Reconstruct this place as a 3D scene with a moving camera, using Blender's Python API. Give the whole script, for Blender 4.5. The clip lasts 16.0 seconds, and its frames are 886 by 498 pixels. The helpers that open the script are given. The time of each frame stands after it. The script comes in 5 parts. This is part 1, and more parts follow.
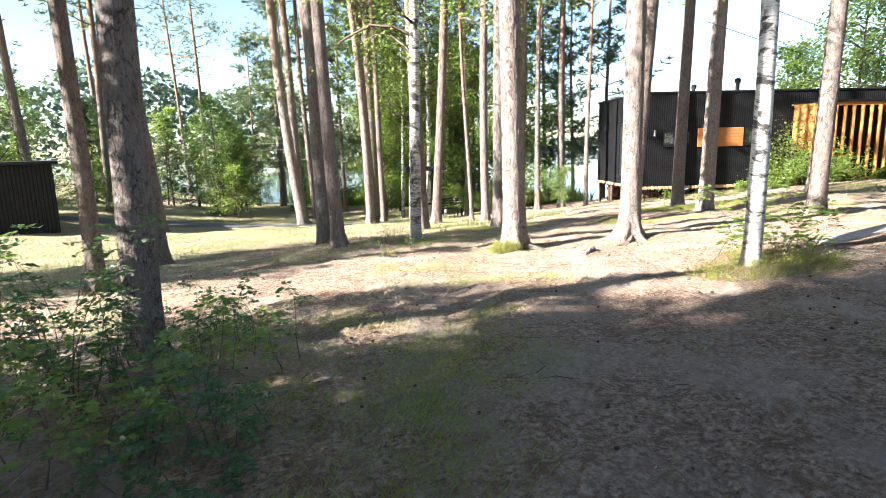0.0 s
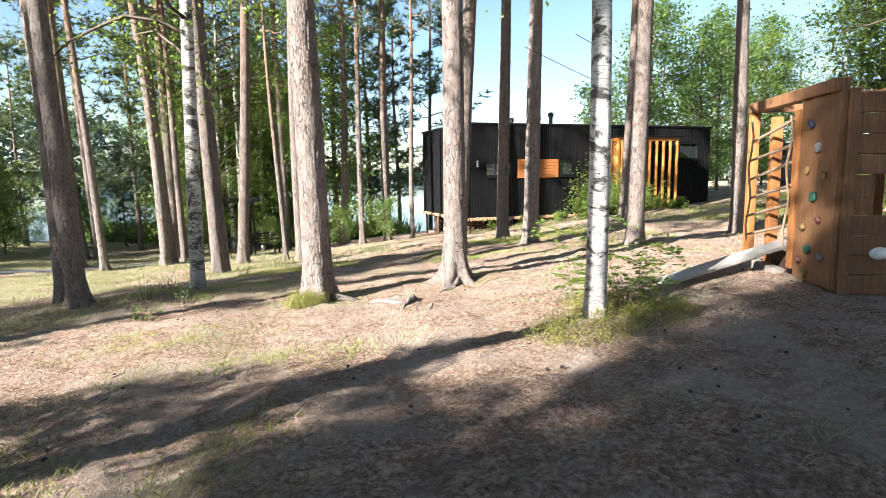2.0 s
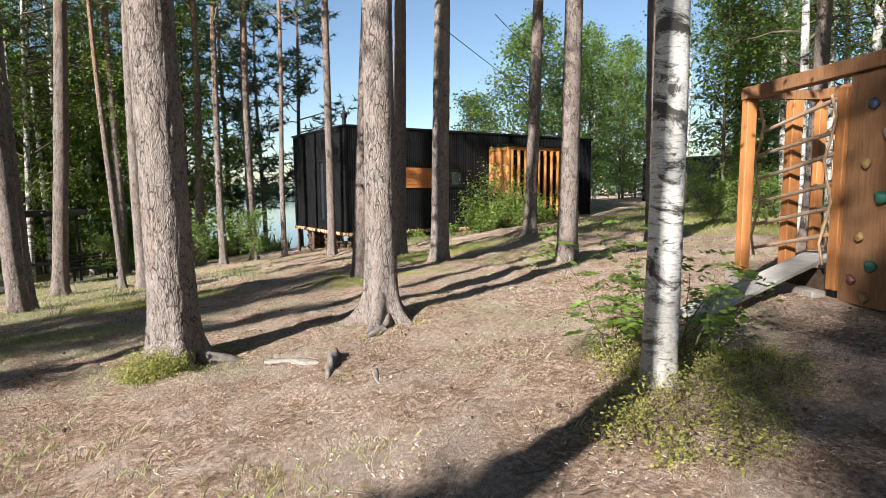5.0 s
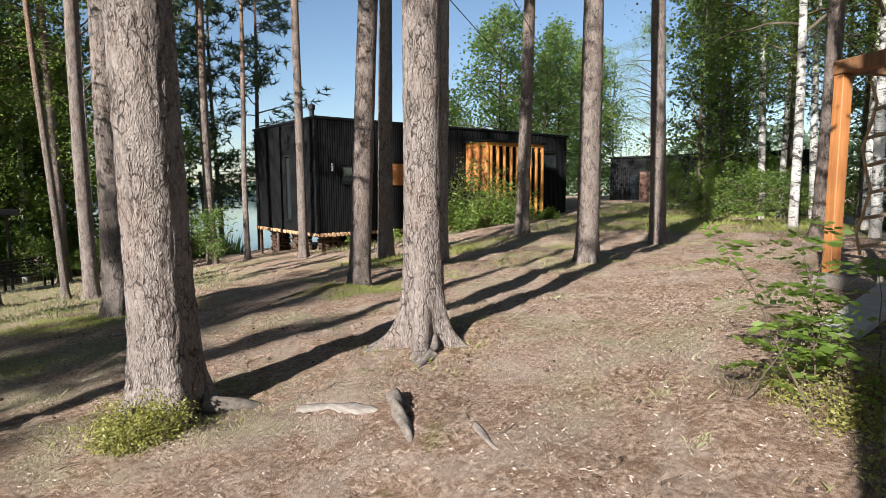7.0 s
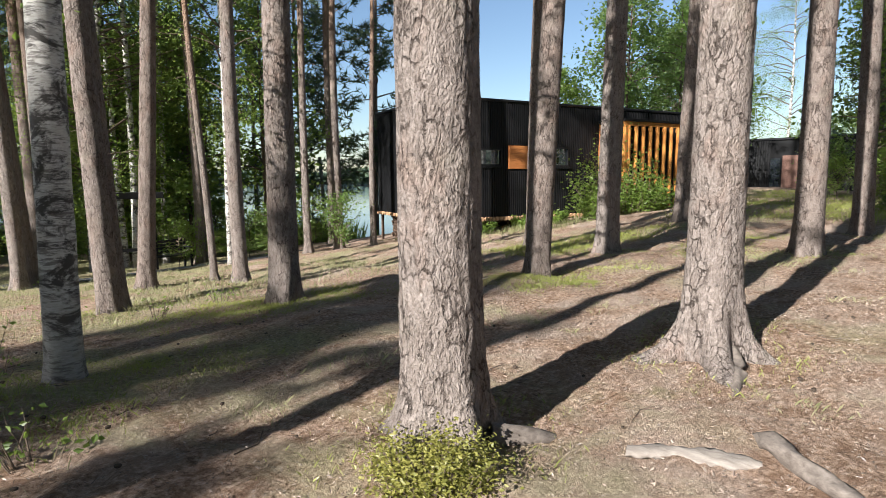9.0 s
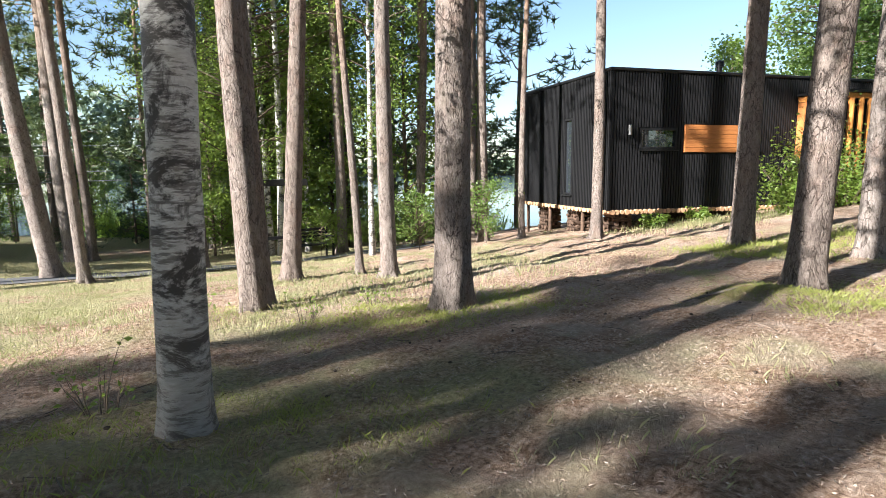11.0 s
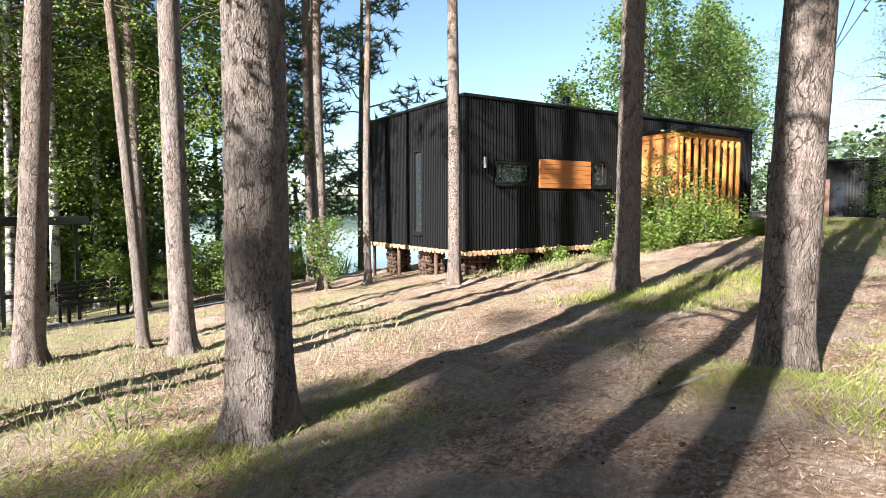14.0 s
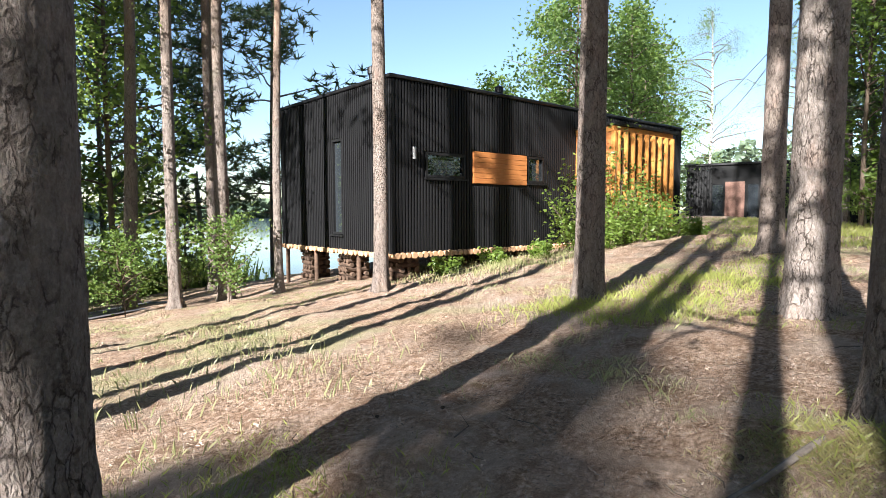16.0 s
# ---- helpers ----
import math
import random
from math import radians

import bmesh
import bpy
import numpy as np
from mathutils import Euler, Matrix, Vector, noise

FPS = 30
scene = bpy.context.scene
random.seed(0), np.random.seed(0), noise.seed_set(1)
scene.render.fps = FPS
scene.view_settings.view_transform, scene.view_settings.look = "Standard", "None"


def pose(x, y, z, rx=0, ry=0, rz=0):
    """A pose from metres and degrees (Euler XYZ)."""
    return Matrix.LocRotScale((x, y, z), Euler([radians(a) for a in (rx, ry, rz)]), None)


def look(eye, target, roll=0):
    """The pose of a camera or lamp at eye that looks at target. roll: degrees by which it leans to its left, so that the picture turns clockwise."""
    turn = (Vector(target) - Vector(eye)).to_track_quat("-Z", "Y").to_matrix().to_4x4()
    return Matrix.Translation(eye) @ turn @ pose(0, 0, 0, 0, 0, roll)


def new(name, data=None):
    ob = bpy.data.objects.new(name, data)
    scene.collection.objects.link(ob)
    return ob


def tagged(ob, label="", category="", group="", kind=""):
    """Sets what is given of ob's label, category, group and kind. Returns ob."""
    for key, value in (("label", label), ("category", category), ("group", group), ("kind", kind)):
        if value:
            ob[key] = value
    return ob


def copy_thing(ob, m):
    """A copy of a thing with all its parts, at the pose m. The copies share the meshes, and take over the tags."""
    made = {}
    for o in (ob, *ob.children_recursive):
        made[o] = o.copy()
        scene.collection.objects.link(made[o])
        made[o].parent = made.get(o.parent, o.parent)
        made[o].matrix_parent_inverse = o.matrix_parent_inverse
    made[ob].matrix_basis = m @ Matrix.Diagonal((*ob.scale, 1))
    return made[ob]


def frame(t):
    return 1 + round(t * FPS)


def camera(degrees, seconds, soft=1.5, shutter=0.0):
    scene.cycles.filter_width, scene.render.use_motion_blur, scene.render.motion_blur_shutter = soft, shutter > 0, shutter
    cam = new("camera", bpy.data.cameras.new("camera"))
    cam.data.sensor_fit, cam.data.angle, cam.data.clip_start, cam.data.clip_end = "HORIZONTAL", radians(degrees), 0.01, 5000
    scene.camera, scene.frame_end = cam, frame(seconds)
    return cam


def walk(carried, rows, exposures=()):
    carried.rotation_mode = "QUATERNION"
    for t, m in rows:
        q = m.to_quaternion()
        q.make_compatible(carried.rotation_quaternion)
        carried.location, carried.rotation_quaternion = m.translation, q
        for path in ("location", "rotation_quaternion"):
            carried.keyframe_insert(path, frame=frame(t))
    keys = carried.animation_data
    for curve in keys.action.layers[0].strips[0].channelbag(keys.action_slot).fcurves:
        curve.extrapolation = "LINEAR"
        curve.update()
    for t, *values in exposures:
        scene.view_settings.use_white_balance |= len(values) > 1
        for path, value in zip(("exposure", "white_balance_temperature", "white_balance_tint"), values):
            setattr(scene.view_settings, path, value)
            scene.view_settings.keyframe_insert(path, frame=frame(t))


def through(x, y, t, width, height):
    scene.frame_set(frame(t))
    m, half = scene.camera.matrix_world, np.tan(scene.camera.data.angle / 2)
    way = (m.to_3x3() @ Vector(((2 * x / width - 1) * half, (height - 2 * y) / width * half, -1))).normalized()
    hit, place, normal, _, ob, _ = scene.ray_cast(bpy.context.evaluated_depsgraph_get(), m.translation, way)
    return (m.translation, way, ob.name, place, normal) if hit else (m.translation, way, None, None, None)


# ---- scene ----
cam = camera(75.5, 16.0, soft=0.7, shutter=0.12)
PATH = [
    (0, (-0.227, -0.569, 1.954), (0.563, 1.234, 1.598), -1.4),
    (0.5, (0.168, -0.195, 1.935), (1.124, 1.529, 1.598), -1.1),
    (1, (0.523, 0.173, 1.925), (1.658, 1.792, 1.621), -1.0),
    (1.5, (0.863, 0.54, 1.904), (2.083, 2.097, 1.613), -0.9),
    (2, (1.162, 0.894, 1.87), (2.446, 2.404, 1.609), -0.8),
    (2.5, (1.424, 1.327, 1.789), (2.783, 2.774, 1.538), -0.7),
    (3, (1.656, 1.719, 1.745), (3.037, 3.144, 1.498), -0.7),
    (3.5, (1.864, 2.124, 1.737), (3.305, 3.489, 1.494), -0.6),
    (4, (2.094, 2.52, 1.689), (3.591, 3.824, 1.445), -0.6),
    (4.5, (2.226, 2.882, 1.668), (3.767, 4.136, 1.433), -0.5),
    (4.7, (2.268, 3.038, 1.668), (3.84, 4.254, 1.443), -0.4),
    (6.8, (2.794, 4.64, 1.541), (4.498, 5.663, 1.326), -0.4),
    (7, (2.839, 4.79, 1.549), (4.546, 5.81, 1.336), -0.3),
    (7.5, (2.856, 5.16, 1.487), (4.564, 6.179, 1.28), -0.4),
    (8, (2.877, 5.59, 1.421), (4.575, 6.619, 1.179), -0.3),
    (8.5, (2.931, 6.041, 1.434), (4.548, 7.19, 1.178), -0.2),
    (9, (2.948, 6.441, 1.4), (4.469, 7.715, 1.149), -0.3),
    (9.5, (2.949, 6.92, 1.324), (4.358, 8.312, 1.042), -0.3),
    (10, (3.157, 7.441, 1.239), (4.388, 8.993, 0.963), -0.5),
    (12.3, (4.274, 9.045, 1.207), (5.479, 10.617, 0.933), -0.5),
    (12.5, (4.398, 9.149, 1.235), (5.647, 10.689, 0.976), -0.4),
    (13, (4.671, 9.383, 1.217), (6.028, 10.839, 1.024), -0.2),
    (13.5, (4.953, 9.689, 1.162), (6.46, 10.997, 1.02), -0.2),
    (14, (5.327, 10.034, 1.129), (6.927, 11.225, 0.986), -0.2),
    (14.5, (5.62, 10.289, 1.065), (7.28, 11.397, 0.93), -0.2),
    (15, (5.968, 10.559, 1.028), (7.695, 11.559, 0.894), -0.2),
    (15.5, (6.335, 10.825, 1.008), (8.083, 11.786, 0.871), -0.2),
    (16, (6.586, 11.076, 0.971), (8.336, 12.034, 0.84), -0.1),
]
EXPOSURES = [(0, 2.95), (1, 2.7), (2, 2.45), (3.5, 2.0), (4.7, 1.75), (7, 1.48), (9, 1.6), (10, 2.0), (12.5, 2.45), (14, 2.35), (16, 2.3)]
walk(cam, [(t, look(eye, target, roll)) for t, eye, target, roll in PATH], EXPOSURES)

# ---- world and sun: low afternoon sun from the west (-x) ----
SUN_EL, SUN_AZ = 27.0, 271.9
world = bpy.data.worlds.new("world")
scene.world = world
world.use_nodes = True
wn = world.node_tree.nodes
sky = wn.new("ShaderNodeTexSky")
sky.sky_type, sky.sun_disc = "NISHITA", False
sky.sun_elevation, sky.sun_rotation = radians(SUN_EL), radians(SUN_AZ)
sky.air_density, sky.dust_density, sky.ozone_density = 1.0, 0.4, 2.5
wn["Background"].inputs[1].default_value = 0.05
world.node_tree.links.new(sky.outputs[0], wn["Background"].inputs[0])
sun = new("sun", bpy.data.lights.new("sun", "SUN"))
sun.data.energy, sun.data.angle, sun.data.color = 5.0, radians(0.6), (1.0, 0.98, 0.95)
SUN_DIR = Vector((math.sin(radians(SUN_AZ)) * math.cos(radians(SUN_EL)), math.cos(radians(SUN_AZ)) * math.cos(radians(SUN_EL)), math.sin(radians(SUN_EL))))
sun.matrix_world = look(SUN_DIR * 60, (0, 0, 0))


# ---- materials ----
class Mat:
    """A small builder for node materials."""

    def __init__(self, name, rough=0.8, metal=0.0, spec=0.3):
        self.m = bpy.data.materials.new(name)
        self.m.use_nodes = True
        self.t = self.m.node_tree
        self.b = self.t.nodes["Principled BSDF"]
        self.b.inputs["Roughness"].default_value = rough
        self.b.inputs["Metallic"].default_value = metal
        self.b.inputs["Specular IOR Level"].default_value = spec
        self.co = self.t.nodes.new("ShaderNodeTexCoord")

    def link(self, a, b):
        self.t.links.new(a, b)

    def coords(self, scale=(1, 1, 1), use="Object"):
        n = self.t.nodes.new("ShaderNodeMapping")
        n.inputs["Scale"].default_value = scale
        self.link(self.co.outputs[use], n.inputs["Vector"])
        return n.outputs[0]

    def noise(self, scale, vec=None, detail=6, rough=0.6, warp=0.0):
        n = self.t.nodes.new("ShaderNodeTexNoise")
        n.inputs["Scale"].default_value = scale
        n.inputs["Detail"].default_value = detail
        n.inputs["Roughness"].default_value = rough
        n.inputs["Distortion"].default_value = warp
        self.link(vec if vec is not None else self.co.outputs["Object"], n.inputs["Vector"])
        return n.outputs["Fac"]

    def cells(self, scale, vec=None, feature="DISTANCE_TO_EDGE", out="Distance", rand=1.0):
        n = self.t.nodes.new("ShaderNodeTexVoronoi")
        n.feature = feature
        n.inputs["Scale"].default_value = scale
        n.inputs["Randomness"].default_value = rand
        self.link(vec if vec is not None else self.co.outputs["Object"], n.inputs["Vector"])
        return n.outputs[out]

    def ramp(self, fac, stops):
        n = self.t.nodes.new("ShaderNodeValToRGB")
        e = n.color_ramp.elements
        while len(e) < len(stops):
            e.new(0.5)
        for el, (p, c) in zip(e, stops):
            el.position = p
            el.color = (*c, 1) if not isinstance(c, (int, float)) else (c, c, c, 1)
        self.link(fac, n.inputs[0])
        return n.outputs[0]

    def mix(self, fac, a, b, mode="MIX"):
        n = self.t.nodes.new("ShaderNodeMix")
        n.data_type, n.blend_type = "RGBA", mode
        for sock, v in ((n.inputs[0], fac), (n.inputs[6], a), (n.inputs[7], b)):
            if isinstance(v, (int, float)):
                sock.default_value = v
            elif isinstance(v, tuple):
                sock.default_value = (*v, 1)
            else:
                self.link(v, sock)
        return n.outputs[2]

    def math(self, op, a, b=0.0):
        n = self.t.nodes.new("ShaderNodeMath")
        n.operation = op
        for sock, v in zip(n.inputs, (a, b)):
            if isinstance(v, (int, float)):
                sock.default_value = v
            else:
                self.link(v, sock)
        return n.outputs[0]

    def axis(self, k):
        n = self.t.nodes.new("ShaderNodeSeparateXYZ")
        self.link(self.co.outputs["Object"], n.inputs[0])
        return n.outputs[k]

    def random_object(self):
        return self.t.nodes.new("ShaderNodeObjectInfo").outputs["Random"]

    def random_island(self):
        return self.t.nodes.new("ShaderNodeNewGeometry").outputs["Random Per Island"]

    def colour(self, c):
        if isinstance(c, tuple):
            self.b.inputs["Base Color"].default_value = (*c, 1)
        else:
            self.link(c, self.b.inputs["Base Color"])
        return self

    def rough(self, r):
        self.link(r, self.b.inputs["Roughness"])
        return self

    def bump(self, h, strength=0.5, dist=0.02):
        n = self.t.nodes.new("ShaderNodeBump")
        n.inputs["Strength"].default_value, n.inputs["Distance"].default_value = strength, dist
        self.link(h, n.inputs["Height"])
        self.link(n.outputs[0], self.b.inputs["Normal"])
        return self


def leaf_material(name, dark, light, glow, through=0.45):
    """Leaves: a gloss of their own and light that shines through."""
    k = Mat(name, 0.45, 0, 0.4)
    c = k.mix(k.random_island(), dark, light)
    c = k.mix(k.math("MULTIPLY", k.random_object(), 0.35), c, light)
    c = k.mix(k.ramp(k.noise(0.6), [(0.35, 0.0), (0.7, 0.7)]), c, dark)
    k.colour(c)
    tr = k.t.nodes.new("ShaderNodeBsdfTranslucent")
    k.link(k.mix(0.6, c, glow), tr.inputs["Color"])
    mx = k.t.nodes.new("ShaderNodeMixShader")
    mx.inputs[0].default_value = through
    k.link(k.b.outputs[0], mx.inputs[1])
    k.link(tr.outputs[0], mx.inputs[2])
    k.link(mx.outputs[0], k.t.nodes["Material Output"].inputs["Surface"])
    return k.m


def pine_bark():
    """Grey-beige plates parted by broken upright fissures; warmer and smoother high on the trunk."""
    k = Mat("pine bark", 0.9, 0, 0.15)
    warp = k.t.nodes.new("ShaderNodeMix")
    warp.data_type = "VECTOR"
    warp.inputs[0].default_value = 0.075
    nz = k.t.nodes.new("ShaderNodeTexNoise")
    nz.inputs["Scale"].default_value = 7.0
    nz.inputs["Detail"].default_value = 6.0
    nz.inputs["Roughness"].default_value = 0.65
    k.link(k.co.outputs["Object"], nz.inputs["Vector"])
    k.link(k.co.outputs["Object"], warp.inputs[4])
    k.link(nz.outputs["Color"], warp.inputs[5])
    mp = k.t.nodes.new("ShaderNodeMapping")
    mp.inputs["Scale"].default_value = (1, 1, 0.34)
    k.link(warp.outputs[1], mp.inputs["Vector"])
    # upright fissures, broken up by a slower noise
    ridge = k.math("ABSOLUTE", k.math("SUBTRACT", k.noise(24, k.coords((1, 1, 0.26)), 4, 0.6, 0.9), 0.5))
    broken = k.ramp(k.noise(6, k.coords((1, 1, 0.7)), 3), [(0.40, 0.0), (0.55, 0.12)])
    fissure = k.ramp(k.math("ADD", ridge, broken), [(0.0, 0.25), (0.03, 1.0)])
    edge = k.math("ADD", k.cells(24, mp.outputs[0]), k.math("MULTIPLY", k.math("SUBTRACT", k.noise(50, None, 5, 0.7), 0.48), 0.26))
    crack = k.ramp(edge, [(0.0, 0.1), (0.075, 1.0)])
    calm = k.ramp(k.noise(9, k.coords((1, 1, 0.6)), 3), [(0.42, 0.2), (0.56, 0.95)])
    crack = k.math("MAXIMUM", crack, calm)
    plate = k.math("MULTIPLY", crack, fissure)
    cell = k.cells(24, mp.outputs[0], "F1", "Color")
    flake = k.cells(62, mp.outputs[0], "F1", "Color")
    fine = k.noise(85, k.coords((1, 1, 0.6)), 8, 0.75)
    tone = k.ramp(fine, [(0.32, (0.10, 0.08, 0.068)), (0.52, (0.245, 0.21, 0.188)), (0.72, (0.42, 0.375, 0.345))])
    tone = k.mix(0.22, tone, k.ramp(cell, [(0.15, (0.13, 0.092, 0.075)), (0.85, (0.44, 0.38, 0.345))]))
    tone = k.mix(0.22, tone, k.ramp(flake, [(0.15, (0.10, 0.078, 0.065)), (0.85, (0.46, 0.41, 0.38))]))
    pink = k.ramp(k.noise(3.2, k.coords((1, 1, 0.5)), 5, 0.65), [(0.52, 0.0), (0.68, 0.5)])
    tone = k.mix(pink, tone, k.mix(1.0, tone, (1.0, 0.76, 0.66), "MULTIPLY"))
    # dark brown fissures, with the shade inside the cracks put into their colour
    low = k.mix(plate, (0.05, 0.036, 0.029), tone)
    high = k.ramp(k.noise(9, k.coords((1, 1, 0.35)), 8, 0.7), [(0.3, (0.21, 0.125, 0.085)), (0.7, (0.44, 0.29, 0.19))])
    z = k.math("ADD", k.axis(2), k.math("MULTIPLY", k.noise(0.9), 3.0))
    up = k.t.nodes.new("ShaderNodeMapRange")
    up.inputs[1].default_value, up.inputs[2].default_value = 6.5, 13.0
    k.link(z, up.inputs[0])
    c = k.mix(up.outputs[0], low, high)
    moss = k.ramp(k.noise(1.7, None, 4), [(0.55, 0.0), (0.75, 0.3)])
    c = k.mix(moss, c, (0.20, 0.20, 0.13))
    c = k.mix(k.math("ADD", k.math("MULTIPLY", k.random_object(), 0.5), 0.2), c, k.mix(1.0, c, (0.55, 0.48, 0.44), "MULTIPLY"))
    k.colour(c)
    relief = k.math("ADD", k.math("MULTIPLY", plate, 0.9), k.math("MULTIPLY", fine, 0.35))
    relief = k.math("ADD", relief, k.math("MULTIPLY", k.cells(62, mp.outputs[0]), 0.8))
    k.bump(relief, 1.0, 0.03)
    return k.m


def birch_bark(name="birch bark", spots=0.53, bands=0.58, pale=1.0):
    k = Mat(name, 0.6, 0, 0.3)
    streak = k.noise(7, k.coords((1, 1, 6.5)), 6, 0.7)
    blot = k.noise(2.6, k.coords((1, 1, 1.8)), 8, 0.72, 0.8)
    white = k.ramp(k.noise(22, k.coords((1, 1, 3))), [(0.3, (0.52 * pale, 0.48 * pale, 0.43 * pale)), (0.7, (0.80 * pale, 0.77 * pale, 0.72 * pale))])
    c = k.mix(k.ramp(streak, [(bands, 0.0), (bands + 0.08, 0.8)]), white, (0.10, 0.085, 0.075))
    c = k.mix(k.ramp(blot, [(spots, 0.0), (spots + 0.07, 1.0)]), c, (0.055, 0.048, 0.042))
    base = k.t.nodes.new("ShaderNodeMapRange")
    base.inputs[1].default_value, base.inputs[2].default_value = 1.1, 0.05
    k.link(k.math("ADD", k.axis(2), k.math("MULTIPLY", blot, 0.5)), base.inputs[0])
    c = k.mix(k.math("MULTIPLY", base.outputs[0], 0.75), c, (0.12, 0.10, 0.085))
    k.colour(c)
    k.bump(k.math("SUBTRACT", streak, k.math("MULTIPLY", blot, 1.5)), 0.6, 0.012)
    return k.m


def ground_material():
    k = Mat("forest floor", 0.95, 0, 0.1)
    big = k.noise(0.28, None, 5, 0.6, 0.4)
    mid = k.noise(1.3, None, 7, 0.65, 0.5)
    fine = k.noise(26, None, 10, 0.75)
    grit = k.noise(120, None, 6, 0.8)
    needle = k.cells(58, k.coords((1.0, 0.22, 1.0)), "F1", "Color", 1.0)
    needle2 = k.cells(64, k.coords((0.25, 1.0, 1.0)), "F1", "Color", 1.0)
    litter = k.ramp(fine, [(0.36, (0.045, 0.03, 0.023)), (0.45, (0.25, 0.165, 0.118)), (0.53, (0.52, 0.37, 0.28)), (0.63, (0.76, 0.60, 0.49))])
    litter = k.mix(0.35, litter, k.mix(0.5, k.ramp(needle, [(0.2, (0.12, 0.08, 0.055)), (0.8, (0.52, 0.34, 0.22))]), k.ramp(needle2, [(0.2, (0.12, 0.075, 0.05)), (0.8, (0.50, 0.33, 0.22))])))
    clump = k.noise(6.5, None, 8, 0.72, 0.6)
    litter = k.mix(k.ramp(clump, [(0.50, 0.0), (0.58, 0.75)]), litter, k.ramp(grit, [(0.35, (0.09, 0.05, 0.032)), (0.65, (0.36, 0.22, 0.14))]))
    sand = k.ramp(grit, [(0.3, (0.34, 0.26, 0.21)), (0.7, (0.62, 0.50, 0.415))])
    c = k.mix(k.ramp(mid, [(0.46, 0.0), (0.62, 0.65)]), litter, sand)
    grass = k.ramp(fine, [(0.3, (0.10, 0.10, 0.045)), (0.55, (0.35, 0.33, 0.17)), (0.75, (0.60, 0.55, 0.34))])
    green = k.math("ADD", k.math("MULTIPLY", big, 0.9), k.math("MULTIPLY", mid, 0.45))
    # grassier towards the open meadow in the north-west and beyond the walked area
    x, y = k.axis(0), k.axis(1)
    away = k.t.nodes.new("ShaderNodeMapRange")
    away.inputs[1].default_value, away.inputs[2].default_value = 4.0, 16.0
    k.link(k.math("SUBTRACT", y, k.math("MULTIPLY", x, 1.05)), away.inputs[0])
    green = k.math("ADD", green, k.math("MULTIPLY", away.outputs[0], 0.17))
    c = k.mix(k.ramp(green, [(0.71, 0.0), (0.86, 0.85)]), c, grass)
    moss = k.ramp(k.noise(0.9, k.coords((1, 1, 1)), 6, 0.6, 0.7), [(0.64, 0.0), (0.72, 0.5)])
    c = k.mix(moss, c, k.ramp(fine, [(0.3, (0.07, 0.085, 0.02)), (0.75, (0.25, 0.26, 0.07))]))
    dark = k.ramp(k.cells(9, None, "F1", "Distance"), [(0.0, 1.0), (0.07, 0.0)])
    c = k.mix(k.math("MULTIPLY", dark, 0.7), c, (0.045, 0.032, 0.024))
    k.colour(c)
    k.bump(k.math("ADD", k.math("ADD", fine, clump), k.math("MULTIPLY", grit, 0.5)), 1.0, 0.08)
    return k.m


def board_material(name, dark, light, rough=0.6, grain=(1, 1, 0.06), knots=False, vary=0.25):
    k = Mat(name, rough, 0, 0.3)
    g = k.noise(38, k.coords(grain), 8, 0.7, 0.3)
    c = k.ramp(g, [(0.3, dark), (0.7, light)])
    c = k.mix(k.ramp(k.noise(2.2, None, 5), [(0.35, 0.0), (0.7, 0.45)]), c, dark)
    if knots:
        c = k.mix(k.ramp(k.cells(3.3, k.coords((1, 1, 0.45)), "F1", "Distance"), [(0.03, 0.85), (0.07, 0.0)]), c, (0.10, 0.045, 0.02))
    c = k.mix(k.math("MULTIPLY", k.random_object(), vary), c, dark)
    k.colour(c)
    k.bump(g, 0.3, 0.004)
    return k.m


def plain(name, c, rough=0.6, metal=0.0, noise_scale=14, amount=0.35):
    k = Mat(name, rough, metal)
    d = tuple(v * (1 - amount) for v in c)
    k.colour(k.mix(k.ramp(k.noise(noise_scale), [(0.35, 0.0), (0.7, 1.0)]), d, c))
    k.bump(k.noise(noise_scale * 6), 0.2, 0.004)
    return k.m


BARK, BIRCH, FLOOR = pine_bark(), birch_bark("birch bark", 0.50, 0.55, 0.76), ground_material()
OLD_BIRCH = birch_bark("old birch bark", 0.48, 0.51, 0.72)
NEEDLES = leaf_material("pine needles", (0.04, 0.068, 0.03), (0.115, 0.155, 0.065), (0.22, 0.27, 0.09), 0.25)
SPRUCE = leaf_material("spruce needles", (0.02, 0.042, 0.018), (0.055, 0.095, 0.035), (0.10, 0.16, 0.05), 0.2)
LEAVES = leaf_material("birch leaves", (0.06, 0.105, 0.02), (0.165, 0.23, 0.046), (0.40, 0.53, 0.09), 0.48)
ALDER = leaf_material("alder leaves", (0.045, 0.085, 0.022), (0.135, 0.2, 0.05), (0.34, 0.48, 0.09), 0.45)
SHRUB = leaf_material("bilberry leaves", (0.13, 0.135, 0.03), (0.34, 0.31, 0.085), (0.42, 0.44, 0.10), 0.4)
ROWAN = leaf_material("rowan leaves", (0.03, 0.065, 0.025), (0.08, 0.15, 0.05), (0.20, 0.32, 0.08), 0.4)
GRASS = leaf_material("dry grass", (0.13, 0.14, 0.055), (0.34, 0.33, 0.165), (0.40, 0.39, 0.18), 0.35)
GREENGRASS = leaf_material("green grass", (0.13, 0.15, 0.035), (0.34, 0.35, 0.095), (0.46, 0.52, 0.11), 0.4)
DRYGRASS = leaf_material("withered grass", (0.12, 0.11, 0.04), (0.34, 0.30, 0.13), (0.3, 0.28, 0.1), 0.25)
